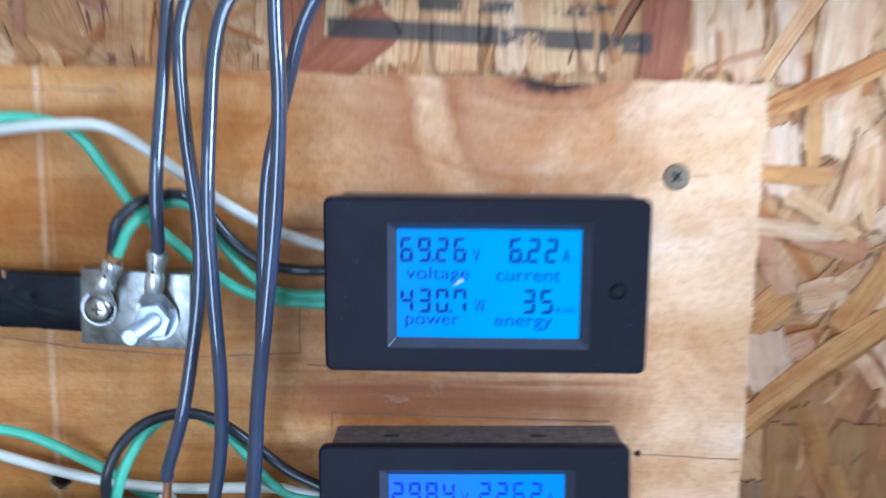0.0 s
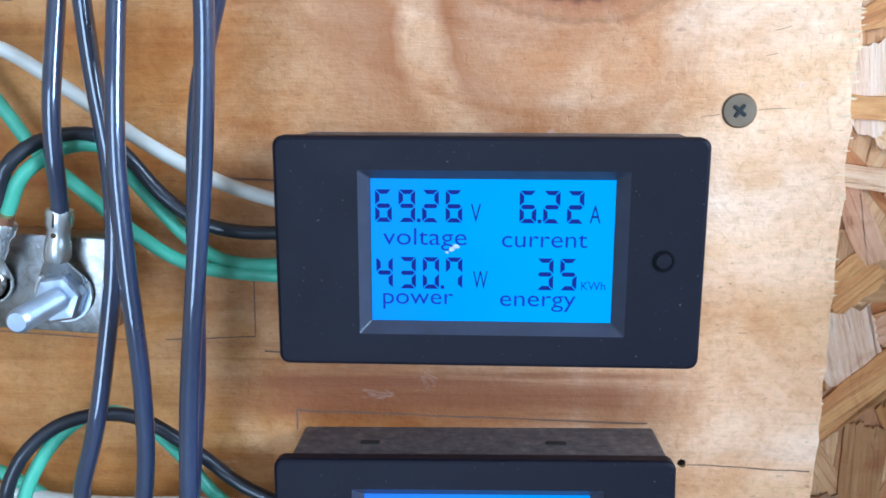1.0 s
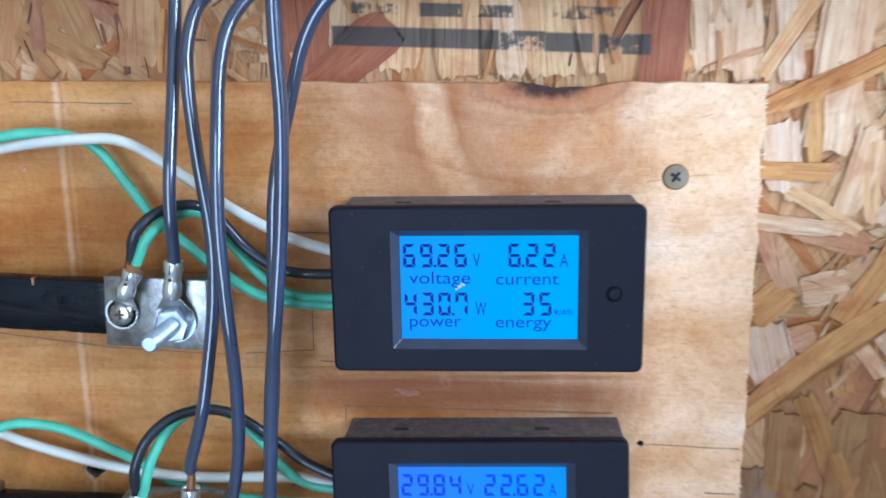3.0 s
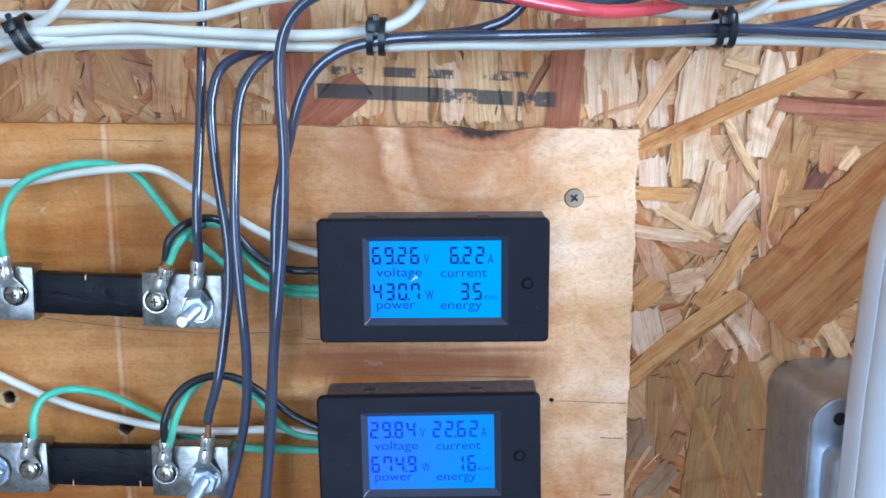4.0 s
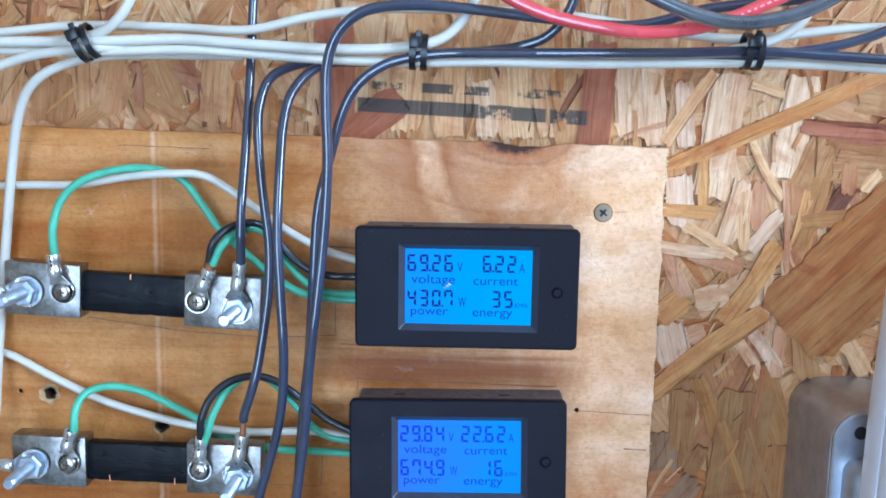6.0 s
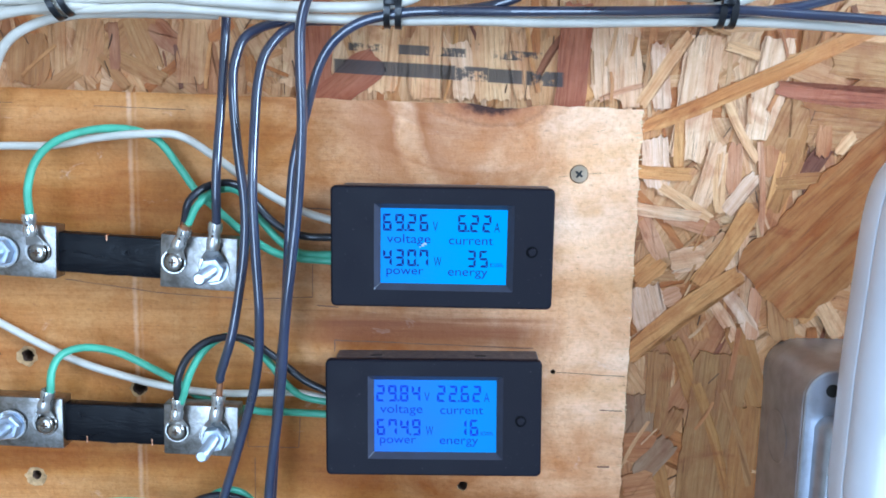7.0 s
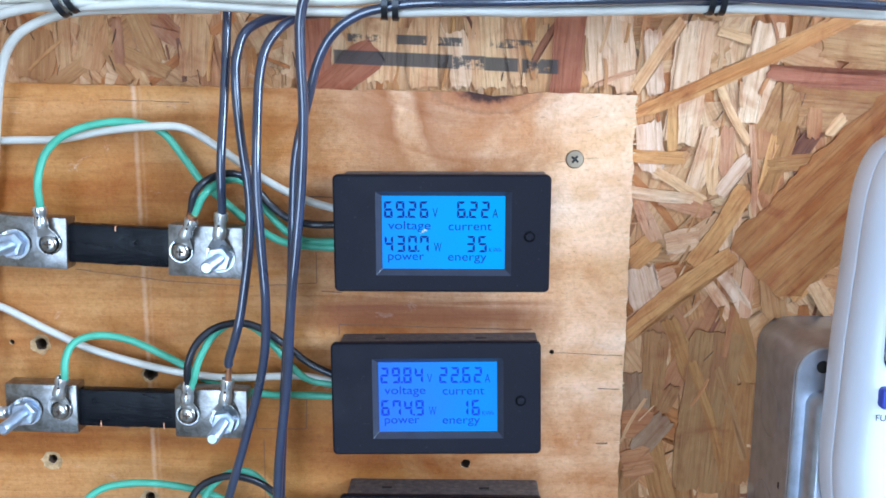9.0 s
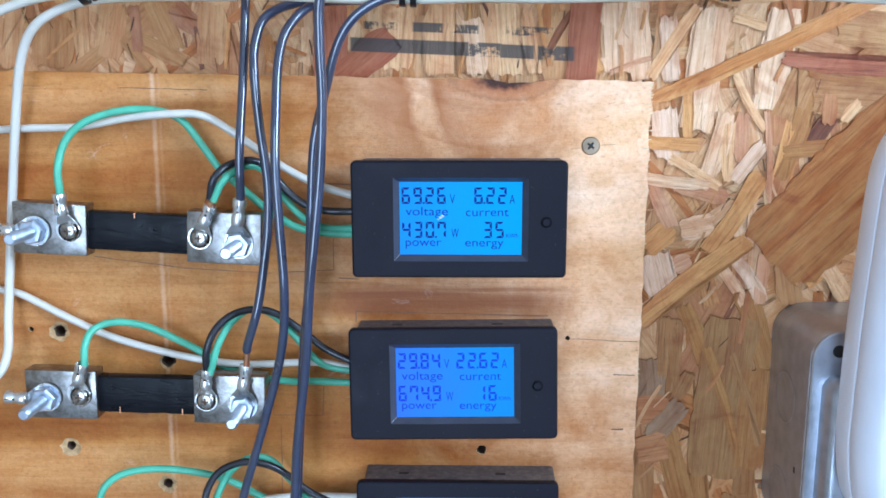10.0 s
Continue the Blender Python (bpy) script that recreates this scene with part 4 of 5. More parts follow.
wire([(0.1150, -0.0260, 1.5454), (0.0726, -0.0260, 1.5445), (0.0299, -0.0260, 1.5442), (0.0042, -0.0270, 1.5438), (-0.0082, -0.0270, 1.5425), (-0.0204, -0.0270, 1.5395), (-0.0302, -0.0270, 1.5327), (-0.0365, -0.0270, 1.5224), (-0.0409, -0.0270, 1.5073), (-0.0463, -0.0270, 1.4859), (-0.0482, -0.0270, 1.4633), (-0.0495, -0.0250, 1.4468), (-0.0517, -0.0220, 1.4223), (-0.0548, -0.0200, 1.3972), (-0.0578, -0.0180, 1.3607), (-0.0599, -0.0180, 1.3284), (-0.0616, -0.0180, 1.3017)], 0.0019, M_BLACK, "black cable leaving the bundle and dropping behind another", "cable", "supply cables")
wire([(0.1852, -0.0260, 1.5605), (0.1706, -0.0260, 1.5564), (0.1567, -0.0260, 1.5512), (0.1402, -0.0260, 1.5471), (0.1156, -0.0240, 1.5444), (0.0840, -0.0220, 1.5444), (0.0520, -0.0200, 1.5439)], 0.0019, M_BLACK, "black cable rising from the tied bundle", "cable", "supply cables")
wire([(0.1865, -0.0270, 1.5419), (0.1713, -0.0270, 1.5429), (0.1463, -0.0270, 1.5444), (0.1143, -0.0280, 1.5457), (0.0827, -0.0285, 1.5447), (0.0299, -0.0255, 1.5442), (0.0041, -0.0220, 1.5436)], 0.0019, M_BLACK, "black cable running along the tied bundle", "cable", "supply cables")
wire([(0.0535, -0.0260, 1.5809), (0.0512, -0.0260, 1.5728), (0.0477, -0.0260, 1.5605), (0.0405, -0.0250, 1.5512), (0.0311, -0.0240, 1.5472), (0.0193, -0.0210, 1.5454), (-0.0047, -0.0190, 1.5435)], 0.0019, M_BLACK, "black cable bending up out of the bundle", "cable", "supply cables")
wire([(-0.1850, -0.0120, 1.5495), (-0.1712, -0.0120, 1.5509), (-0.1484, -0.0120, 1.5533), (-0.1255, -0.0130, 1.5537), (-0.1024, -0.0150, 1.5530), (-0.0745, -0.0200, 1.5519), (-0.0521, -0.0220, 1.5565), (-0.0344, -0.0240, 1.5589), (-0.0151, -0.0240, 1.5602), (0.0192, -0.0220, 1.5599), (0.0482, -0.0200, 1.5584), (0.0714, -0.0180, 1.5555), (0.0967, -0.0180, 1.5519), (0.1113, -0.0180, 1.5509), (0.1231, -0.0180, 1.5515), (0.1494, -0.0180, 1.5549), (0.1744, -0.0180, 1.5562), (0.1897, -0.0180, 1.5569)], 0.0018, M_WHITE, "thin white cable running level above the bundle", "cable", "supply cables")
wire([(-0.1786, -0.0240, 1.5457), (-0.1654, -0.0240, 1.5462), (-0.1321, -0.0250, 1.5466), (-0.0994, -0.0250, 1.5479), (-0.0775, -0.0260, 1.5466), (-0.0429, -0.0270, 1.5448), (-0.0171, -0.0270, 1.5454), (-0.0000, -0.0270, 1.5490), (0.0095, -0.0270, 1.5583), (0.0137, -0.0270, 1.5686), (0.0151, -0.0270, 1.5808)], 0.0020, M_WHITE, "white cable in the tied bundle, turning up", "cable", "supply cables")
wire([(-0.1811, -0.0200, 1.5437), (-0.1584, -0.0210, 1.5432), (-0.1332, -0.0230, 1.5430), (-0.0999, -0.0240, 1.5441), (-0.0782, -0.0240, 1.5433), (-0.0435, -0.0240, 1.5412), (-0.0088, -0.0230, 1.5406), (0.0193, -0.0230, 1.5411), (0.0517, -0.0230, 1.5407), (0.1118, -0.0230, 1.5419), (0.1421, -0.0220, 1.5415), (0.1749, -0.0200, 1.5398), (0.1904, -0.0200, 1.5388)], 0.0019, M_WHITE, "white cable along the underside of the bundle", "cable", "supply cables")
wire([(-0.1821, -0.0200, 1.5328), (-0.1671, -0.0220, 1.5383), (-0.1526, -0.0240, 1.5419), (-0.1323, -0.0250, 1.5441), (-0.1056, -0.0200, 1.5459), (-0.0753, -0.0180, 1.5451)], 0.0019, M_WHITE, "white cable bending down out of the bundle", "cable", "supply cables")
wire([(-0.0772, -0.0160, 1.5426), (-0.1129, -0.0180, 1.5425), (-0.1337, -0.0200, 1.5412), (-0.1500, -0.0200, 1.5365), (-0.1607, -0.0180, 1.5294), (-0.1682, -0.0140, 1.5173), (-0.1746, -0.0090, 1.4966), (-0.1808, -0.0060, 1.4629), (-0.1847, -0.0060, 1.4331), (-0.1863, -0.0090, 1.4084), (-0.1853, -0.0140, 1.3945), (-0.1876, -0.0180, 1.3856), (-0.1977, -0.0190, 1.3782)], 0.0019, M_WHITE, "white cable bending down behind the upper shunt", "cable", "supply cables")
wire([(-0.1111, -0.0280, 1.5808), (-0.1131, -0.0280, 1.5727), (-0.1158, -0.0280, 1.5624), (-0.1221, -0.0270, 1.5541), (-0.1324, -0.0240, 1.5490), (-0.1542, -0.0200, 1.5463)], 0.0019, M_WHITE, "white cable rising from a cable tie", "cable", "supply cables")
RED_RUN = [(0.0003, -0.0360, 1.5836), (0.0095, -0.0370, 1.5740), (0.0229, -0.0380, 1.5637), (0.0392, -0.0390, 1.5566), (0.0596, -0.0400, 1.5522), (0.0739, -0.0400, 1.5510), (0.0900, -0.0400, 1.5526), (0.1040, -0.0400, 1.5566), (0.1197, -0.0400, 1.5635), (0.1352, -0.0400, 1.5713), (0.1464, -0.0400, 1.5810)]
red_cable = wire(RED_RUN, 0.0024, M_RED, "thick glossy red cable sagging over the bundle", "cable", "supply cables")
run = [p for p in spline(RED_RUN) if 0.095 < p.x < 0.138]
for a, b in list(zip(run, run[1:]))[::1]:
    d = (b - a).normalized()
    bm = box(-0.0008 * rng.uniform(0.5, 1.0), 0.0008 * rng.uniform(0.5, 1.0), -0.0025, -0.0022, -0.0003, 0.0003)
    bm.transform(Matrix.Translation(a) @ pose(0, 0, 0, 0, -math.degrees(math.atan2(d.z, d.x)), 0))
    part("printed_bar", bm, M_PRINT, red_cable, "pale worn printing", False)
wire([(0.0541, -0.0300, 1.5764), (0.0725, -0.0320, 1.5718), (0.0949, -0.0330, 1.5713), (0.1174, -0.0330, 1.5728), (0.1353, -0.0330, 1.5780)], 0.0024, M_RED, "thick red cable crossing behind", "cable", "supply cables")
wire([(0.0502, -0.0440, 1.5824), (0.0582, -0.0450, 1.5731), (0.0672, -0.0460, 1.5665), (0.0783, -0.0460, 1.5607), (0.0924, -0.0460, 1.5557), (0.1064, -0.0460, 1.5541), (0.1220, -0.0460, 1.5568), (0.1354, -0.0460, 1.5626), (0.1466, -0.0460, 1.5707), (0.1555, -0.0460, 1.5802)], 0.0026, M_GREY, "thick dark grey cable sagging across the red one", "cable", "supply cables")
wire([(0.1033, -0.0220, 1.5457), (0.1157, -0.0230, 1.5478), (0.1258, -0.0240, 1.5513), (0.1332, -0.0260, 1.5574), (0.1369, -0.0260, 1.5636), (0.1406, -0.0260, 1.5707), (0.1440, -0.0260, 1.5808)], 0.0019, M_WHITE, "white cable rising from a cable tie beside dark ones", "cable", "supply cables")
wire([(-0.1995, -0.0040, 1.4879), (-0.1847, -0.0040, 1.4893), (-0.1695, -0.0050, 1.4900), (-0.1492, -0.0070, 1.4906), (-0.1285, -0.0100, 1.4942), (-0.1087, -0.0120, 1.4961), (-0.0946, -0.0120, 1.4954), (-0.0811, -0.0110, 1.4872), (-0.0629, -0.0100, 1.4742), (-0.0463, -0.0110, 1.4660), (-0.0297, -0.0120, 1.4613)], 0.00165, M_WHITE, "thin white lead arching to the upper meter", "lead", "meter leads")
wire([(-0.1527, -0.0226, 1.4600), (-0.1520, -0.0232, 1.4631), (-0.1519, -0.0240, 1.4744), (-0.1493, -0.0210, 1.4856), (-0.1422, -0.0170, 1.4932), (-0.1295, -0.0130, 1.4974), (-0.1167, -0.0090, 1.4977), (-0.1054, -0.0080, 1.4936), (-0.0968, -0.0070, 1.4822), (-0.0901, -0.0070, 1.4727), (-0.0808, -0.0070, 1.4643), (-0.0689, -0.0080, 1.4547), (-0.0542, -0.0100, 1.4472), (-0.0300, -0.0120, 1.4454)], 0.0016, M_GREEN, "green lead arching from shunt to upper meter", "lead", "meter leads")
wire([(-0.0904, -0.0232, 1.4588), (-0.0882, -0.0236, 1.4633), (-0.0844, -0.0240, 1.4698), (-0.0780, -0.0180, 1.4747), (-0.0713, -0.0130, 1.4738), (-0.0659, -0.0090, 1.4645), (-0.0545, -0.0080, 1.4516), (-0.0446, -0.0100, 1.4480), (-0.0299, -0.0120, 1.4485)], 0.0016, M_GREEN, "short green lead from ring terminal to upper meter", "lead", "meter leads")
wire([(-0.0914, -0.0226, 1.4588), (-0.0902, -0.0234, 1.4633), (-0.0880, -0.0250, 1.4706), (-0.0826, -0.0210, 1.4759), (-0.0744, -0.0160, 1.4773), (-0.0682, -0.0130, 1.4733), (-0.0607, -0.0110, 1.4636), (-0.0526, -0.0110, 1.4576), (-0.0430, -0.0110, 1.4554), (-0.0298, -0.0120, 1.4556)], 0.0016, M_LEAD, "short black lead from ring terminal to upper meter", "lead", "meter leads")
wire([(-0.2068, -0.0030, 1.4248), (-0.1922, -0.0030, 1.4192), (-0.1823, -0.0030, 1.4167), (-0.1624, -0.0040, 1.4067), (-0.1428, -0.0040, 1.3977), (-0.1175, -0.0050, 1.3908), (-0.0975, -0.0050, 1.3870), (-0.0799, -0.0050, 1.3858), (-0.0618, -0.0070, 1.3873), (-0.0489, -0.0090, 1.3881), (-0.0327, -0.0100, 1.3851)], 0.00165, M_WHITE, "thin white lead slanting down to the second meter", "lead", "meter leads")
wire([(-0.1495, -0.0226, 1.3890), (-0.1480, -0.0232, 1.3911), (-0.1476, -0.0220, 1.3993), (-0.1456, -0.0170, 1.4050), (-0.1377, -0.0120, 1.4069), (-0.1253, -0.0090, 1.4041), (-0.1115, -0.0070, 1.3969), (-0.1024, -0.0050, 1.3909), (-0.0907, -0.0030, 1.3824), (-0.0677, -0.0040, 1.3779), (-0.0518, -0.0080, 1.3791), (-0.0328, -0.0100, 1.3792)], 0.0016, M_GREEN, "green lead arching from shunt to second meter", "lead", "meter leads")
wire([(-0.0952, -0.0232, 1.3868), (-0.0933, -0.0236, 1.3905), (-0.0902, -0.0240, 1.4002), (-0.0854, -0.0200, 1.4089), (-0.0782, -0.0150, 1.4136), (-0.0700, -0.0110, 1.4108), (-0.0609, -0.0090, 1.4009), (-0.0538, -0.0090, 1.3916), (-0.0463, -0.0100, 1.3869), (-0.0326, -0.0110, 1.3847)], 0.0016, M_GREEN, "short green lead from ring terminal to second meter", "lead", "meter leads")
wire([(-0.0960, -0.0226, 1.3868), (-0.0956, -0.0234, 1.3905), (-0.0945, -0.0260, 1.3983), (-0.0911, -0.0240, 1.4068), (-0.0847, -0.0200, 1.4124), (-0.0760, -0.0160, 1.4138), (-0.0671, -0.0130, 1.4111), (-0.0555, -0.0110, 1.4020), (-0.0459, -0.0110, 1.3944), (-0.0325, -0.0110, 1.3880)], 0.0016, M_LEAD, "short black lead from ring terminal to second meter", "lead", "meter leads")
wire([(-0.1481, -0.0220, 1.3247), (-0.1449, -0.0200, 1.3339), (-0.1373, -0.0160, 1.3385), (-0.1235, -0.0120, 1.3389), (-0.1067, -0.0090, 1.3360), (-0.0921, -0.0070, 1.3308), (-0.0772, -0.0060, 1.3222), (-0.0588, -0.0080, 1.3170), (-0.0303, -0.0100, 1.3114)], 0.0016, M_GREEN, "green lead arching to the lowest meter", "lead", "meter leads")
wire([(-0.0960, -0.0260, 1.3246), (-0.0935, -0.0220, 1.3333), (-0.0890, -0.0170, 1.3410), (-0.0812, -0.0120, 1.3447), (-0.0731, -0.0090, 1.3421), (-0.0648, -0.0080, 1.3321), (-0.0532, -0.0100, 1.3223), (-0.0303, -0.0100, 1.3156)], 0.0016, M_GREEN, "short green lead bending to the lowest meter", "lead", "meter leads")
wire([(-0.0994, -0.0270, 1.3251), (-0.0983, -0.0240, 1.3342), (-0.0944, -0.0200, 1.3408), (-0.0876, -0.0170, 1.3437), (-0.0793, -0.0150, 1.3439), (-0.0688, -0.0120, 1.3389), (-0.0566, -0.0110, 1.3287), (-0.0453, -0.0110, 1.3228), (-0.0301, -0.0110, 1.3189)], 0.0016, M_LEAD, "short black lead bending to the lowest meter", "lead", "meter leads")
wire([(-0.0851, -0.0060, 1.3199), (-0.0689, -0.0080, 1.3238), (-0.0533, -0.0090, 1.3250), (-0.0301, -0.0100, 1.3252)], 0.00165, M_WHITE, "short white lead entering the lowest meter", "lead", "meter leads")
wire([(-0.0772, -0.0256, 1.4002), (-0.0778, -0.0243, 1.3965), (-0.0790, -0.0228, 1.3890)], 0.0013, M_COPPER, "bare copper strands between cable and ring terminal", "cable", "supply cables")
wire([(-0.1820, -0.0226, 1.4490), (-0.1900, -0.0226, 1.4496), (-0.2100, -0.0200, 1.4490), (-0.2400, -0.0150, 1.4440)], 0.0019, M_WHITE, "white cable entering a ring terminal from the side", "cable", "supply cables")

wire([(-0.0910, -0.0229, 1.4582), (-0.0902, -0.0234, 1.4600), (-0.0893, -0.0240, 1.4617)], 0.0022, M_COPPER, "frayed copper strands in the mouth of a ring terminal", "cable", "supply cables")

# ---- cable ties ----
def cable_tie(x, y, z, turn, label):
    ob = empty("cable_tie", pose(x, y, z, 0, turn, 0), label, "cable tie", "black nylon cable ties")
    for dx in (-0.0021, 0.0021):
        n = 22
        rings = []
        for i in range(n):
            a = math.tau * i / n
            c, s = math.cos(a), math.sin(a)
            rings.append([(dx + ox, (0.0056 + o) * c, (0.0060 + o) * s) for ox, o in ((-0.0012, 0), (0.0012, 0), (0.0012, 0.0009), (-0.0012, 0.0009))])
        bm = loft(rings + [rings[0]], False, False)
        bmesh.ops.remove_doubles(bm, verts=bm.verts[:], dist=1e-6)
        part("band", bm, M_TIE, ob)
    part("head", box(-0.0034, 0.0012, -0.0086, -0.0054, 0.0010, 0.0050, 0.0005, 2), M_TIE, ob)
    part("tail", box(-0.0012, 0.0010, -0.0077, -0.0066, 0.0045, 0.0072, 0.0003, 1), M_TIE, ob)


cable_tie(-0.1350, -0.0240, 1.5462, -22, "black nylon cable tie round pale wires, twisted askew")
cable_tie(-0.0082, -0.0255, 1.5442, 3, "black nylon cable tie doubled round pale and dark wires")
cable_tie(0.1154, -0.0255, 1.5458, 2, "black nylon cable tie doubled round dark wires")

# ---- metal box and plug-in meter ----
BX, BZ = 0.2036, 1.3605


def outlet_box():
    ob = empty("outlet_box", pose(BX, OSB_Y, BZ), "galvanised steel outlet box with a raised cover, on strand board", "junction box")
    S = 0.1020
    dep = -0.0442
    body = loft([rounded(0, 0, S, S, 0.013, 0.0, 8), rounded(0, 0, S, S, 0.013, dep + 0.003, 8), rounded(0, 0, S - 0.0012, S - 0.0012, 0.0125, dep + 0.0008, 8), rounded(0, 0, S - 0.004, S - 0.004, 0.011, dep, 8)])
    b = part("body", body, M_STEEL, ob, "dull galvanised body")
    for kz in (0.014, -0.030):
        rings = []
        for i in range(28):
            a = math.tau * i / 28
            rings.append([(-S / 2 - 0.0001 + o, -0.021 + r * math.cos(a), kz + r * math.sin(a)) for r, o in ((0.0106, 0), (0.0110, -0.0002), (0.0114, 0))])
        part("knockout", loft(rings + [rings[0]], False, False), M_STEEL, b)
    part("knockout_dot", box(-S / 2 - 0.0002, -S / 2 + 0.001, -0.0375, -0.0362, -0.0140, -0.0115), M_DARK, b)
    cover = loft([rounded(0, 0, S - 0.001, S - 0.001, 0.012, dep - 0.0002, 8), rounded(0, 0, S - 0.001, S - 0.001, 0.012, dep - 0.0014, 8), rounded(0, 0, S - 0.0022, S - 0.0022, 0.0115, dep - 0.002, 8)])
    c = part("cover", cover, M_STEEL, ob, "flat steel cover rim")
    raised = loft([rounded(0.001, -0.008, S - 0.0075, S - 0.021, 0.006, dep - 0.002, 8), rounded(0.001, -0.008, S - 0.0095, S - 0.023, 0.006, dep - 0.0085, 8), rounded(0.001, -0.008, S - 0.0125, S - 0.026, 0.005, dep - 0.0105, 8), rounded(0.001, -0.008, S - 0.0145, S - 0.028, 0.004, dep - 0.0108, 8)])
    part("raised_panel", raised, M_STEEL, c, "polished raised panel")
    part("screw_hole", turned([(0.0026, 0.0), (0.0026, -0.00025), (0.0, -0.00025)], 20, (0.1632 - BX, dep - 0.0019, 1.4028 - BZ)), M_DARK, c)


outlet_box()


def plug_in_meter():
    cx, cz, a, h = 0.2012, 1.4178, 0.0448, 0.0790
    ob = empty("plug_in_meter", pose(cx, -0.0452, cz), "white plastic plug-in power meter with dark display, in an outlet", "power meter")

    def ring(y, inset, n=72):
        out = []
        for i in range(n):
            c, s = math.cos(math.tau * i / n), math.sin(math.tau * i / n)
            px = (a - inset) * math.copysign(abs(c) ** (2 / 6), c)
            pz = (h - inset) * math.copysign(abs(s) ** (2 / 8), s)
            up = pz - 0.006
            px *= 1 - 0.05 * ((up - 0.02) / 0.073) ** 2 - 0.045 * min(1, max(0, (up + 0.045) / 0.07)) - 0.075 * max(0, (up + 0.05) / 0.1)
            out.append((px, y, pz))
        return out

    part("back_shell", loft([ring(0.0, 0.004), ring(-0.001, 0.0012), ring(-0.004, 0.0), ring(-0.0142, 0.0), ring(-0.0149, 0.0003), ring(-0.0151, 0.0012)]), M_SHELL, ob, "pale grey plastic back shell")
    part("seam", loft([ring(-0.0149, 0.0013), ring(-0.0157, 0.0013)]), M_SEAM, ob)
    part("front_shell", loft([ring(-0.0154, 0.0012), ring(-0.0156, 0.0005), ring(-0.0162, 0.0003), ring(-0.0220, 0.0016), ring(-0.0262, 0.0040), ring(-0.0284, 0.0072), ring(-0.0291, 0.0105), ring(-0.0292, 0.0125)]), M_SHELL, ob)
    part("display_window", loft([rounded(0.0, 0.0310, 0.0668, 0.0700, 0.005, -0.0285, 6), rounded(0.0, 0.0310, 0.0668, 0.0700, 0.005, -0.0294, 6), rounded(0.0, 0.0310, 0.0660, 0.0692, 0.0046, -0.0296, 6)]), M_GLASS, ob, "glossy dark display window")
    part("button", loft([rounded(-0.0270, -0.0133, 0.0140, 0.0080, 0.0018, -0.0280, 5), rounded(-0.0270, -0.0133, 0.0140, 0.0080, 0.0018, -0.0308, 5), rounded(-0.0270, -0.0133, 0.0128, 0.0068, 0.0014, -0.0316, 5)]), M_BUTTON, ob, "blue rubber push button")
    letters("FUNCT", 0.0034, -0.0346, -0.0294, -0.0222, M_DARK, ob)


plug_in_meter()


# ---- strands of the wall board ----
def strand_mesh(name, length, width, seed, y_low=0.0012, ends=1.0):
    """One pressed strand: ragged ends, wavering sides, thin edge; UV runs along it in metres."""
    r = random.Random(seed)
    bm = bmesh.new()
    uvl = bm.loops.layers.uv.new("UVMap")
    m = max(4, int(length / 0.0035))
    bend = r.uniform(-0.05, 0.05) * length
    top, bot = [], []
    wa, wb = r.uniform(0, 6), r.uniform(0, 6)
    for i in range(m + 1):
        f = i / m
        u = -length / 2 + length * f
        off = bend * (1 - (2 * f - 1) ** 2)
        w = width / 2
        fade = min(1.0, 0.86 * ends + 4.0 * min(f, 1 - f) * r.uniform(0.6, 1.4))
        top.append((u + r.uniform(-1, 1) * 0.0004, off + w * fade * (1 + 0.06 * math.sin(wa + f * 9) + r.uniform(-0.05, 0.05))))
        bot.append((u + r.uniform(-1, 1) * 0.0004, off - w * fade * (1 + 0.06 * math.sin(wb + f * 8) + r.uniform(-0.05, 0.05))))

    def cap(side):
        reach, out = min(width, 0.007), []
        for f in (0.84, 0.62, 0.40, 0.18, -0.05, -0.28, -0.5, -0.7, -0.84):
            out.append((side * (length / 2 + r.uniform(-0.13, 0.16) * reach), width * (f + r.uniform(-0.07, 0.07)) * 0.56 * ends))
        return out

    pts = bot + cap(1)[::-1] + top[::-1] + cap(-1)
    tilt, twist = r.uniform(-0.012, 0.012), r.uniform(-0.004, 0.004)
    up = [bm.verts.new((u, -0.0 + v * tilt + u * twist, v)) for u, v in pts]
    dn = [bm.verts.new((u, y_low + v * tilt + u * twist, v)) for u, v in pts]
    faces = [bm.faces.new(up)]
    n = len(pts)
    for i in range(n):
        j = (i + 1) % n
        faces.append(bm.faces.new((up[i], dn[i], dn[j], up[j])))
    for f in faces:
        for l in f.loops:
            l[uvl].uv = (l.vert.co.x, l.vert.co.z)
    return bm


def put_strand(x, z, angle, length, width, y, seed, material, y_low=0.0012, ends=1.0):
    me = mesh_of(strand_mesh("strand", length, width, seed, y_low, ends), "strand", material, False)
    ob = new("strand", me)
    ob.parent = wall_north
    ob.matrix_basis = pose(x, y, z, 0, -angle, 0)
    return ob


def lean(x, z):
    """How the strands of a patch of wall mostly run, in degrees from level."""
    if z > 1.505 and -0.06 < x < 0.10:
        return rng.gauss(90, 9)
    if x > 0.09:
        return rng.choice((rng.gauss(92, 22), rng.gauss(60, 25), rng.gauss(45, 18), rng.gauss(120, 25), rng.gauss(0, 30)))
    return rng.choice((rng.gauss(105, 25), rng.gauss(75, 25), rng.uniform(0, 180)))


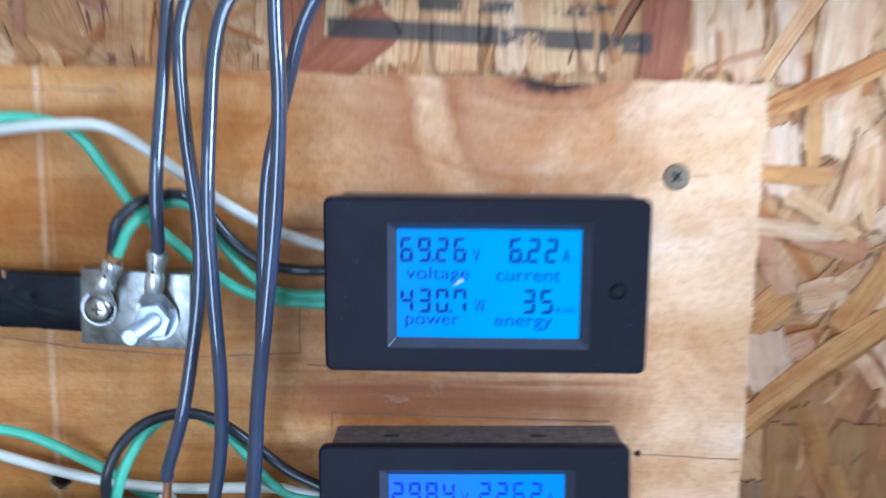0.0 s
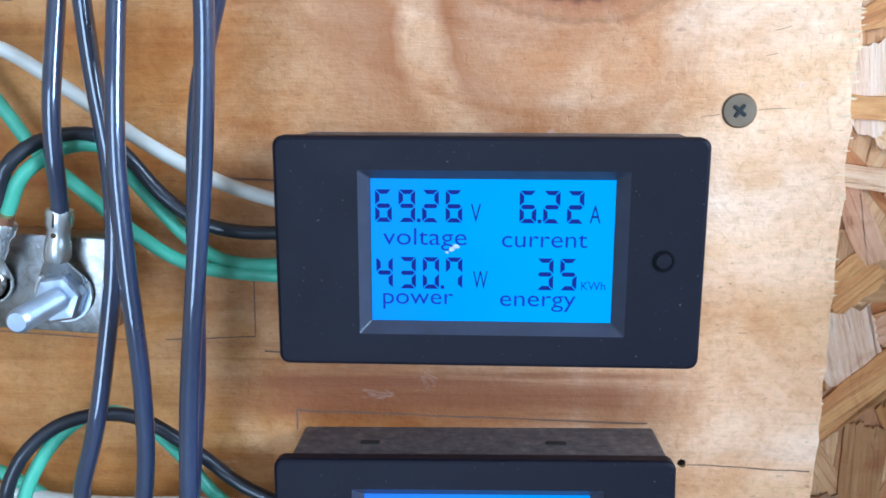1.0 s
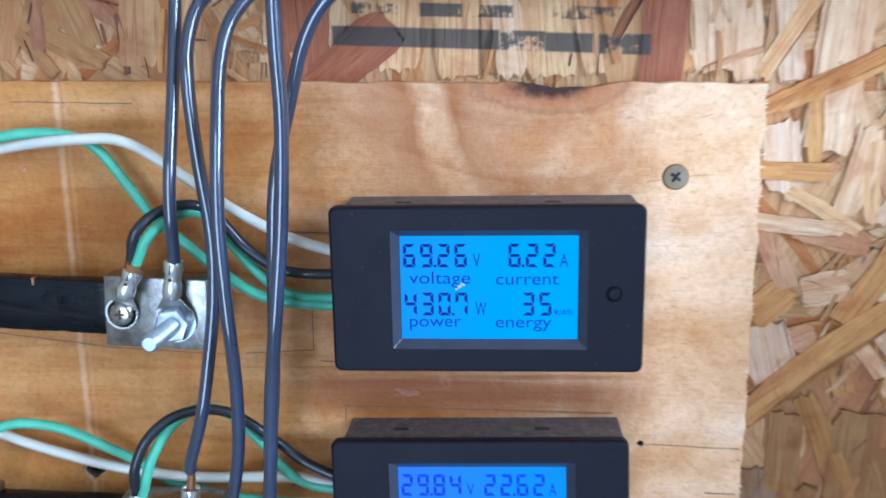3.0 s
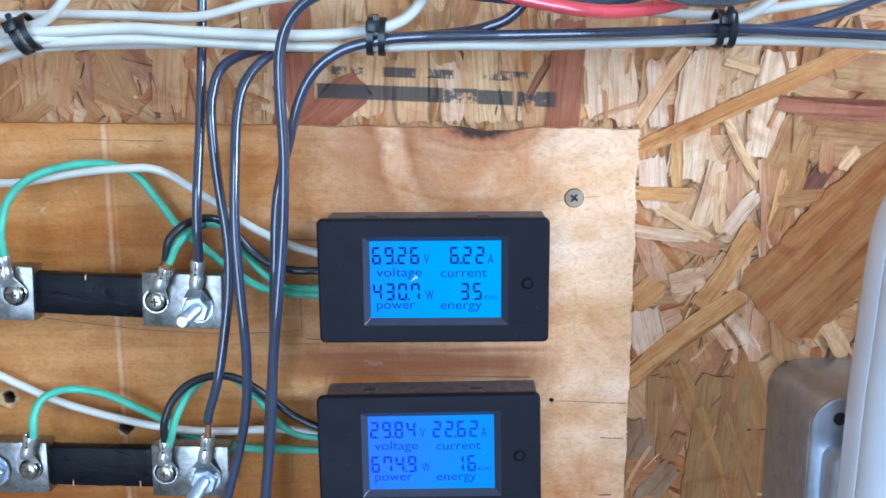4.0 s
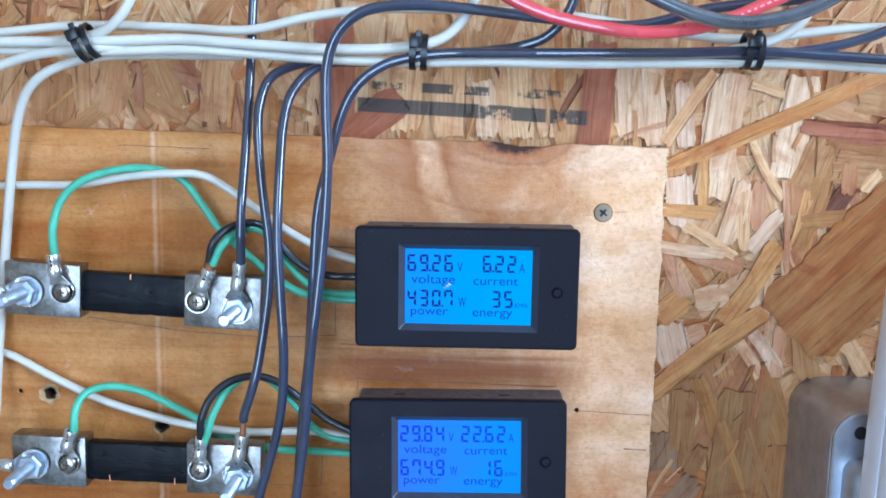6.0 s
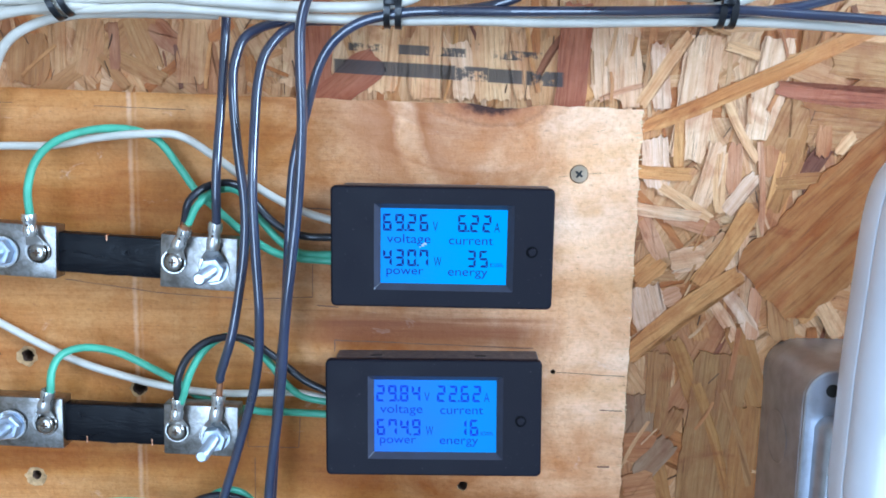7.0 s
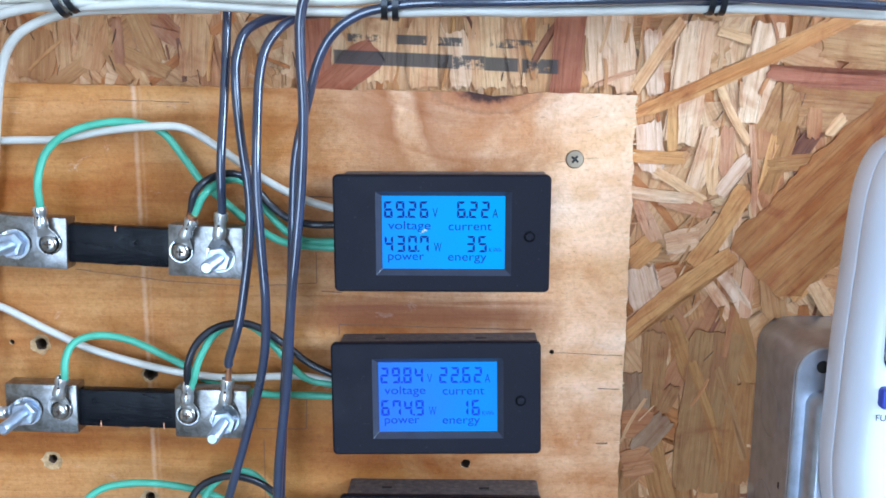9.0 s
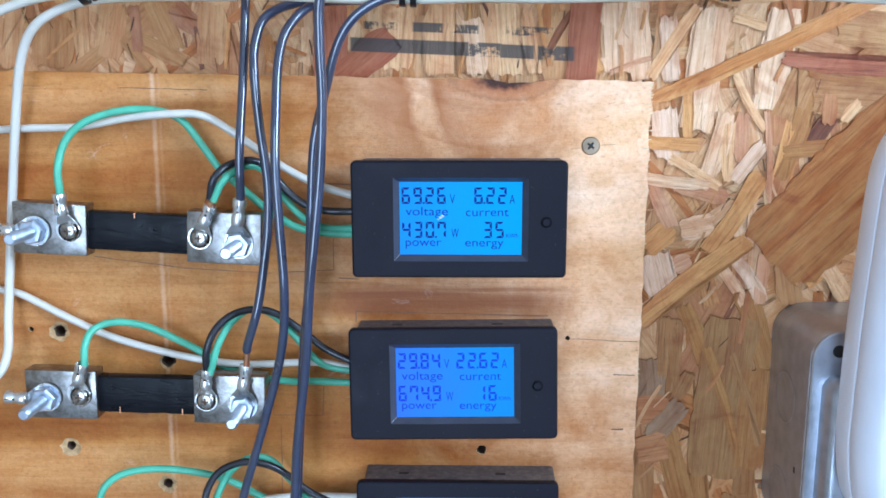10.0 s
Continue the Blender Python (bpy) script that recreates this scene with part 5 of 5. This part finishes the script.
def strand_field(name, amount, lengths, widths, y0, y1, seed0, low, material, label):
    """Many strands in one mesh, laid over one another from y0 to y1."""
    joined = bmesh.new()
    joined.loops.layers.uv.new("UVMap")
    for i in range(amount):
        x, z = rng.uniform(-0.30, 0.30), rng.uniform(1.27, 1.66)
        if x < 0.06 and z < 1.49:
            continue
        s = strand_mesh("s", rng.uniform(*lengths), rng.uniform(*widths), seed0 + i, low)
        s.transform(pose(x, y0 + (y1 - y0) * i / amount, z, 0, -lean(x, z), 0))
        tmp = bpy.data.meshes.new("tmp")
        s.to_mesh(tmp)
        s.free()
        joined.from_mesh(tmp)
        bpy.data.meshes.remove(tmp)
    tagged(part(name, joined, material, wall_north, smooth=False), label, kind="stuff")


strand_field("strand_layer", 1100, (0.03, 0.09), (0.006, 0.022), OSB_Y + 0.0010, OSB_Y + 0.0004, 1000, 0.0010, M_STRAND, "pressed wood strands in tan and brown")
count = 0
for i in range(700):
    x, z = rng.uniform(-0.24, 0.26), rng.uniform(1.29, 1.60)
    if x < 0.085 and z < 1.500 or count >= 190:
        continue
    count += 1
    wide = rng.random()
    put_strand(x, z, lean(x, z), rng.uniform(0.014, 0.055), 0.0032 + 0.0095 * wide * wide, OSB_Y + 0.0003 - 0.0002 * i / 700, 5000 + i, M_STRAND, 0.0004)
strand_field("sliver_layer", 380, (0.006, 0.030), (0.0005, 0.0028), OSB_Y + 0.00015, OSB_Y + 0.00005, 9000, 0.0005, M_SLIVER, "thin splinters pressed into the strand board")

# strands that can be told apart: x, z, slope, length, width, tone
PALE_STRANDS = (
    (0.0886, 1.5246, -88, 0.0306, 0.0080, M_S_CREAM),
    (0.1010, 1.5223, -85, 0.0269, 0.0077, M_S_GREY),
    (0.1024, 1.5251, 57, 0.0345, 0.0054, M_S_TANLIGHT),
    (0.1159, 1.5139, 84, 0.0518, 0.0154, M_S_CREAM),
    (0.1461, 1.5177, 83, 0.0426, 0.0141, M_S_CREAM),
    (0.1701, 1.5245, 78, 0.0221, 0.0114, M_S_TAN),
    (0.1600, 1.5029, 2, 0.0260, 0.0154, M_S_TAN),
    (0.1342, 1.5332, -17, 0.0143, 0.0043, M_S_TANLIGHT),
    (0.1096, 1.4960, -88, 0.0235, 0.0047, M_S_HONEY),
    (0.1007, 1.4867, -83, 0.0211, 0.0117, M_S_GREY),
    (0.1030, 1.4795, -75, 0.0123, 0.0052, M_S_CREAM),
    (0.1228, 1.4814, 76, 0.0279, 0.0086, M_S_CREAM),
    (0.1285, 1.4785, -89, 0.0251, 0.0052, M_S_TANLIGHT),
)
MIXED_STRANDS = (
    (0.1343, 1.4846, -88, 0.0210, 0.0065, M_S_PINK),
    (0.1480, 1.4888, -86, 0.0157, 0.0103, M_S_RUST),
    (0.1543, 1.4766, 79, 0.0425, 0.0093, M_S_HONEY),
    (0.1510, 1.4650, 78, 0.0191, 0.0078, M_S_RUST),
    (0.1660, 1.4851, 58, 0.0204, 0.0077, M_S_DARK),
    (0.1373, 1.4741, 53, 0.0200, 0.0065, M_S_GREY),
    (0.1172, 1.4615, -15, 0.0221, 0.0073, M_S_PINK),
    (0.1007, 1.4557, -65, 0.0229, 0.0066, M_S_PINK),
    (0.0992, 1.4402, 43, 0.0155, 0.0106, M_S_HONEY),
    (0.1162, 1.4456, 12, 0.0147, 0.0106, M_S_CREAM),
    (0.1141, 1.4697, -31, 0.0253, 0.0044, M_S_TANLIGHT),
    (0.1001, 1.4240, -74, 0.0185, 0.0147, M_S_GREY),
    (0.1355, 1.4426, -76, 0.0153, 0.0050, M_S_CREAM),
    (0.1400, 1.4501, 89, 0.0243, 0.0034, M_S_CREAM),
)
OVERLYING_STRANDS = (
    (0.1360, 1.5003, -60, 0.0283, 0.0036, M_S_TANLIGHT),
    (0.1450, 1.4741, -86, 0.0437, 0.0026, M_S_PINK),
    (0.1105, 1.4291, 24, 0.0071, 0.0080, M_S_PINK),
    (0.1315, 1.4515, 58, 0.0408, 0.0087, M_S_HONEY),
    (0.1331, 1.4192, -56, 0.0213, 0.0053, M_S_CREAM),
    (0.1406, 1.4214, -56, 0.0229, 0.0061, M_S_GREY),
    (0.1462, 1.4222, 88, 0.0235, 0.0056, M_S_PINK),
    (0.1583, 1.4211, -78, 0.0210, 0.0106, M_S_TAN),
    (0.1736, 1.4276, 49, 0.0221, 0.0053, M_S_HONEY),
    (0.1788, 1.4209, -57, 0.0195, 0.0079, M_S_TANLIGHT),
    (0.1699, 1.4966, 89, 0.0123, 0.0064, M_S_RUST),
    (0.1793, 1.4958, 51, 0.0101, 0.0051, M_S_TANLIGHT),
)
# brown strands, toned darker to paint in the plug-in meter's shade
LOW_STRANDS = (
    (0.0982, 1.3750, -84, 0.0190, 0.0140, M_S_GREY_SHADED),
    (0.1001, 1.3602, 1, 0.0141, 0.0141, M_S_RUST),
    (0.1009, 1.3409, 12, 0.0144, 0.0143, M_S_RUST),
    (0.1067, 1.3548, 51, 0.0214, 0.0103, M_S_GREY_SHADED),
    (0.1038, 1.3905, 90, 0.0279, 0.0053, M_S_DIM),
    (0.1086, 1.3855, 89, 0.0354, 0.0058, M_S_DIM),
    (0.1172, 1.3959, -68, 0.0297, 0.0076, M_S_HONEY_SHADED),
    (0.1136, 1.3719, 65, 0.0135, 0.0064, M_S_DIM),
    (0.1445, 1.3982, -71, 0.0388, 0.0101, M_S_BROWN),
    (0.1321, 1.3654, 86, 0.0763, 0.0243, M_S_SMOOTH),
    (0.1459, 1.3558, 88, 0.0480, 0.0141, M_S_BROWN),
    (0.1325, 1.3616, -72, 0.0598, 0.0046, M_S_HONEY_SHADED),
    (0.1397, 1.3699, -70, 0.0572, 0.0031, M_S_DIM),
    (0.1391, 1.4038, 84, 0.0231, 0.0025, M_S_RUST),
)
PRINTED_STRANDS = (
    (0.0821, 1.5276, -87, 0.0299, 0.0222, M_S_CREAM),
    (0.0688, 1.5260, -89, 0.0150, 0.0061, M_S_RUST),
    (0.0472, 1.5292, -78, 0.0285, 0.0018, M_S_HONEY),
    (0.0130, 1.5267, 81, 0.0306, 0.0010, M_S_HONEY),
    (0.0301, 1.5269, -86, 0.0301, 0.0152, M_S_TANLIGHT),
    (0.0036, 1.5261, 89, 0.0291, 0.0133, M_S_TANLIGHT),
    (-0.0153, 1.5274, 86, 0.0262, 0.0123, M_S_TANLIGHT),
    (0.0227, 1.5379, -68, 0.0085, 0.0014, M_S_DARK),
    (0.0174, 1.5233, -84, 0.0232, 0.0092, M_S_CREAM),
    (0.0423, 1.5256, -82, 0.0273, 0.0061, M_S_TANLIGHT),
    (0.0687, 1.5165, -53, 0.0099, 0.0051, M_S_HONEY),
    (0.0847, 1.5157, 19, 0.0190, 0.0024, M_S_PINK),
)
DULL_STRANDS = (
    (-0.1515, 1.5301, 90, 0.0280, 0.0069, M_S_DARKTAN),
    (-0.1399, 1.5314, 79, 0.0240, 0.0127, M_S_DARKTAN),
    (-0.1162, 1.5328, -68, 0.0228, 0.0103, M_S_TAN),
    (-0.1177, 1.5228, -26, 0.0227, 0.0069, M_S_TAN),
    (-0.1064, 1.5363, -45, 0.0141, 0.0092, M_S_RUST2),
    (-0.0963, 1.5292, 86, 0.0247, 0.0126, M_S_DARKTAN),
    (-0.0889, 1.5242, 82, 0.0193, 0.0016, M_S_HONEY),
    (-0.1016, 1.5235, -84, 0.0181, 0.0018, M_S_DARK),
    (-0.1656, 1.5261, 84, 0.0204, 0.0174, M_S_TAN),
    (-0.1284, 1.5316, -89, 0.0190, 0.0046, M_S_RUST2),
    (-0.1846, 1.5280, 81, 0.0251, 0.0128, M_S_DARKTAN),
    (-0.1293, 1.5209, -50, 0.0174, 0.0046, M_S_TAN),
    (-0.0712, 1.5211, -86, 0.0146, 0.0046, M_S_HONEY),
)
for layer, rows in enumerate((DULL_STRANDS, PRINTED_STRANDS, PALE_STRANDS, MIXED_STRANDS, LOW_STRANDS, OVERLYING_STRANDS)):
    for i, (x, z, slope, length, width, tone) in enumerate(rows):
        put_strand(x, z, slope, length, width, OSB_Y - 0.0002 - 0.00012 * layer - 0.00002 * i, 600 + 20 * layer + i, tone, 0.0006, 0.97)

# the broad strands that stand out
put_strand(0.1440, 1.5245, 24.8, 0.112, 0.0066, OSB_Y - 0.0013, 71, M_S_HONEY, ends=0.8)
put_strand(0.1850, 1.5168, -3.0, 0.072, 0.0062, OSB_Y - 0.0012, 72, M_S_RED)
put_strand(0.1890, 1.5105, -6.0, 0.058, 0.0060, OSB_Y - 0.0011, 90, M_S_BROWN)
put_strand(0.1830, 1.4660, 46.0, 0.098, 0.043, OSB_Y - 0.0014, 73, M_S_FIGURED, ends=0.85)
put_strand(0.1155, 1.4205, 39.0, 0.060, 0.0085, OSB_Y - 0.0013, 74, M_S_HONEY)
put_strand(0.0640, 1.5285, 86.0, 0.045, 0.0130, OSB_Y - 0.0008, 75, M_S_RED)
put_strand(-0.0450, 1.5330, 92.0, 0.055, 0.0150, OSB_Y - 0.0008, 76, M_S_RED)
put_strand(-0.0290, 1.5180, 40.0, 0.030, 0.0140, OSB_Y - 0.0009, 77, M_S_RED)
put_strand(0.1020, 1.4830, -4.0, 0.026, 0.0056, OSB_Y - 0.0013, 79, M_S_HONEY)
put_strand(0.1040, 1.4662, -7.0, 0.032, 0.0052, OSB_Y - 0.0013, 80, M_S_CREAM)
for x, z, slope, length, width, seed, tone in ((0.1880, 1.5010, -3, 0.050, 0.0150, 91, M_S_TAN), (0.1960, 1.5290, -6, 0.050, 0.0160, 92, M_S_TAN), (0.1930, 1.4890, 50, 0.030, 0.0120, 93, M_S_DARKTAN), (0.2020, 1.5400, 20, 0.040, 0.0120, 94, M_S_TANLIGHT)):
    put_strand(x, z, slope, length, width, OSB_Y - 0.0009 - 0.00001 * (seed - 90), seed, tone)
# duller strands round the red one
for i in range(12):
    x, z = rng.uniform(0.155, 0.210), rng.uniform(1.476, 1.548)
    put_strand(x, z, rng.choice((rng.gauss(90, 15), rng.gauss(0, 20), rng.gauss(60, 15))), rng.uniform(0.02, 0.045), rng.uniform(0.006, 0.013), OSB_Y - 0.0006 - 0.00002 * i, 450 + i, rng.choice((M_S_TAN, M_S_DARKTAN, M_S_BROWN)))
# browner strands over the west end of the wall
for i in range(12):
    x, z = rng.uniform(-0.22, -0.055), rng.uniform(1.518, 1.60)
    put_strand(x, z, rng.choice((rng.gauss(100, 15), rng.gauss(60, 20), rng.gauss(15, 20))), rng.uniform(0.03, 0.07), rng.uniform(0.006, 0.014), OSB_Y - 0.0001 - 0.00001 * i, 300 + i, rng.choice((M_S_TAN, M_S_TAN, M_S_BROWN)))
# and beside the outlet box, where the brown also paints in shade
for i in range(10):
    x, z = rng.uniform(0.090, 0.150), rng.uniform(1.28, 1.33)
    put_strand(x, z, rng.choice((rng.gauss(92, 12), rng.gauss(70, 15), rng.gauss(110, 12))), rng.uniform(0.025, 0.06), rng.uniform(0.005, 0.012), OSB_Y - 0.0003 - 0.00001 * i, 400 + i, rng.choice((M_S_TAN, M_S_BROWN, M_S_DIM)))
strand_field("splinter_layer", 460, (0.006, 0.022), (0.0005, 0.0018), OSB_Y - 0.0005, OSB_Y - 0.0010, 15000, 0.0004, M_STRAND, "loose thin splinters over the strand board")
# dark slivers laid on top stand in for shadowed gaps between strands
strand_field("crevice_layer", 340, (0.003, 0.012), (0.0002, 0.0005), OSB_Y - 0.0002, OSB_Y - 0.0010, 12000, 0.0004, M_GAP_SHADE, "thin dark slivers painting the shade in gaps between the pressed strands")
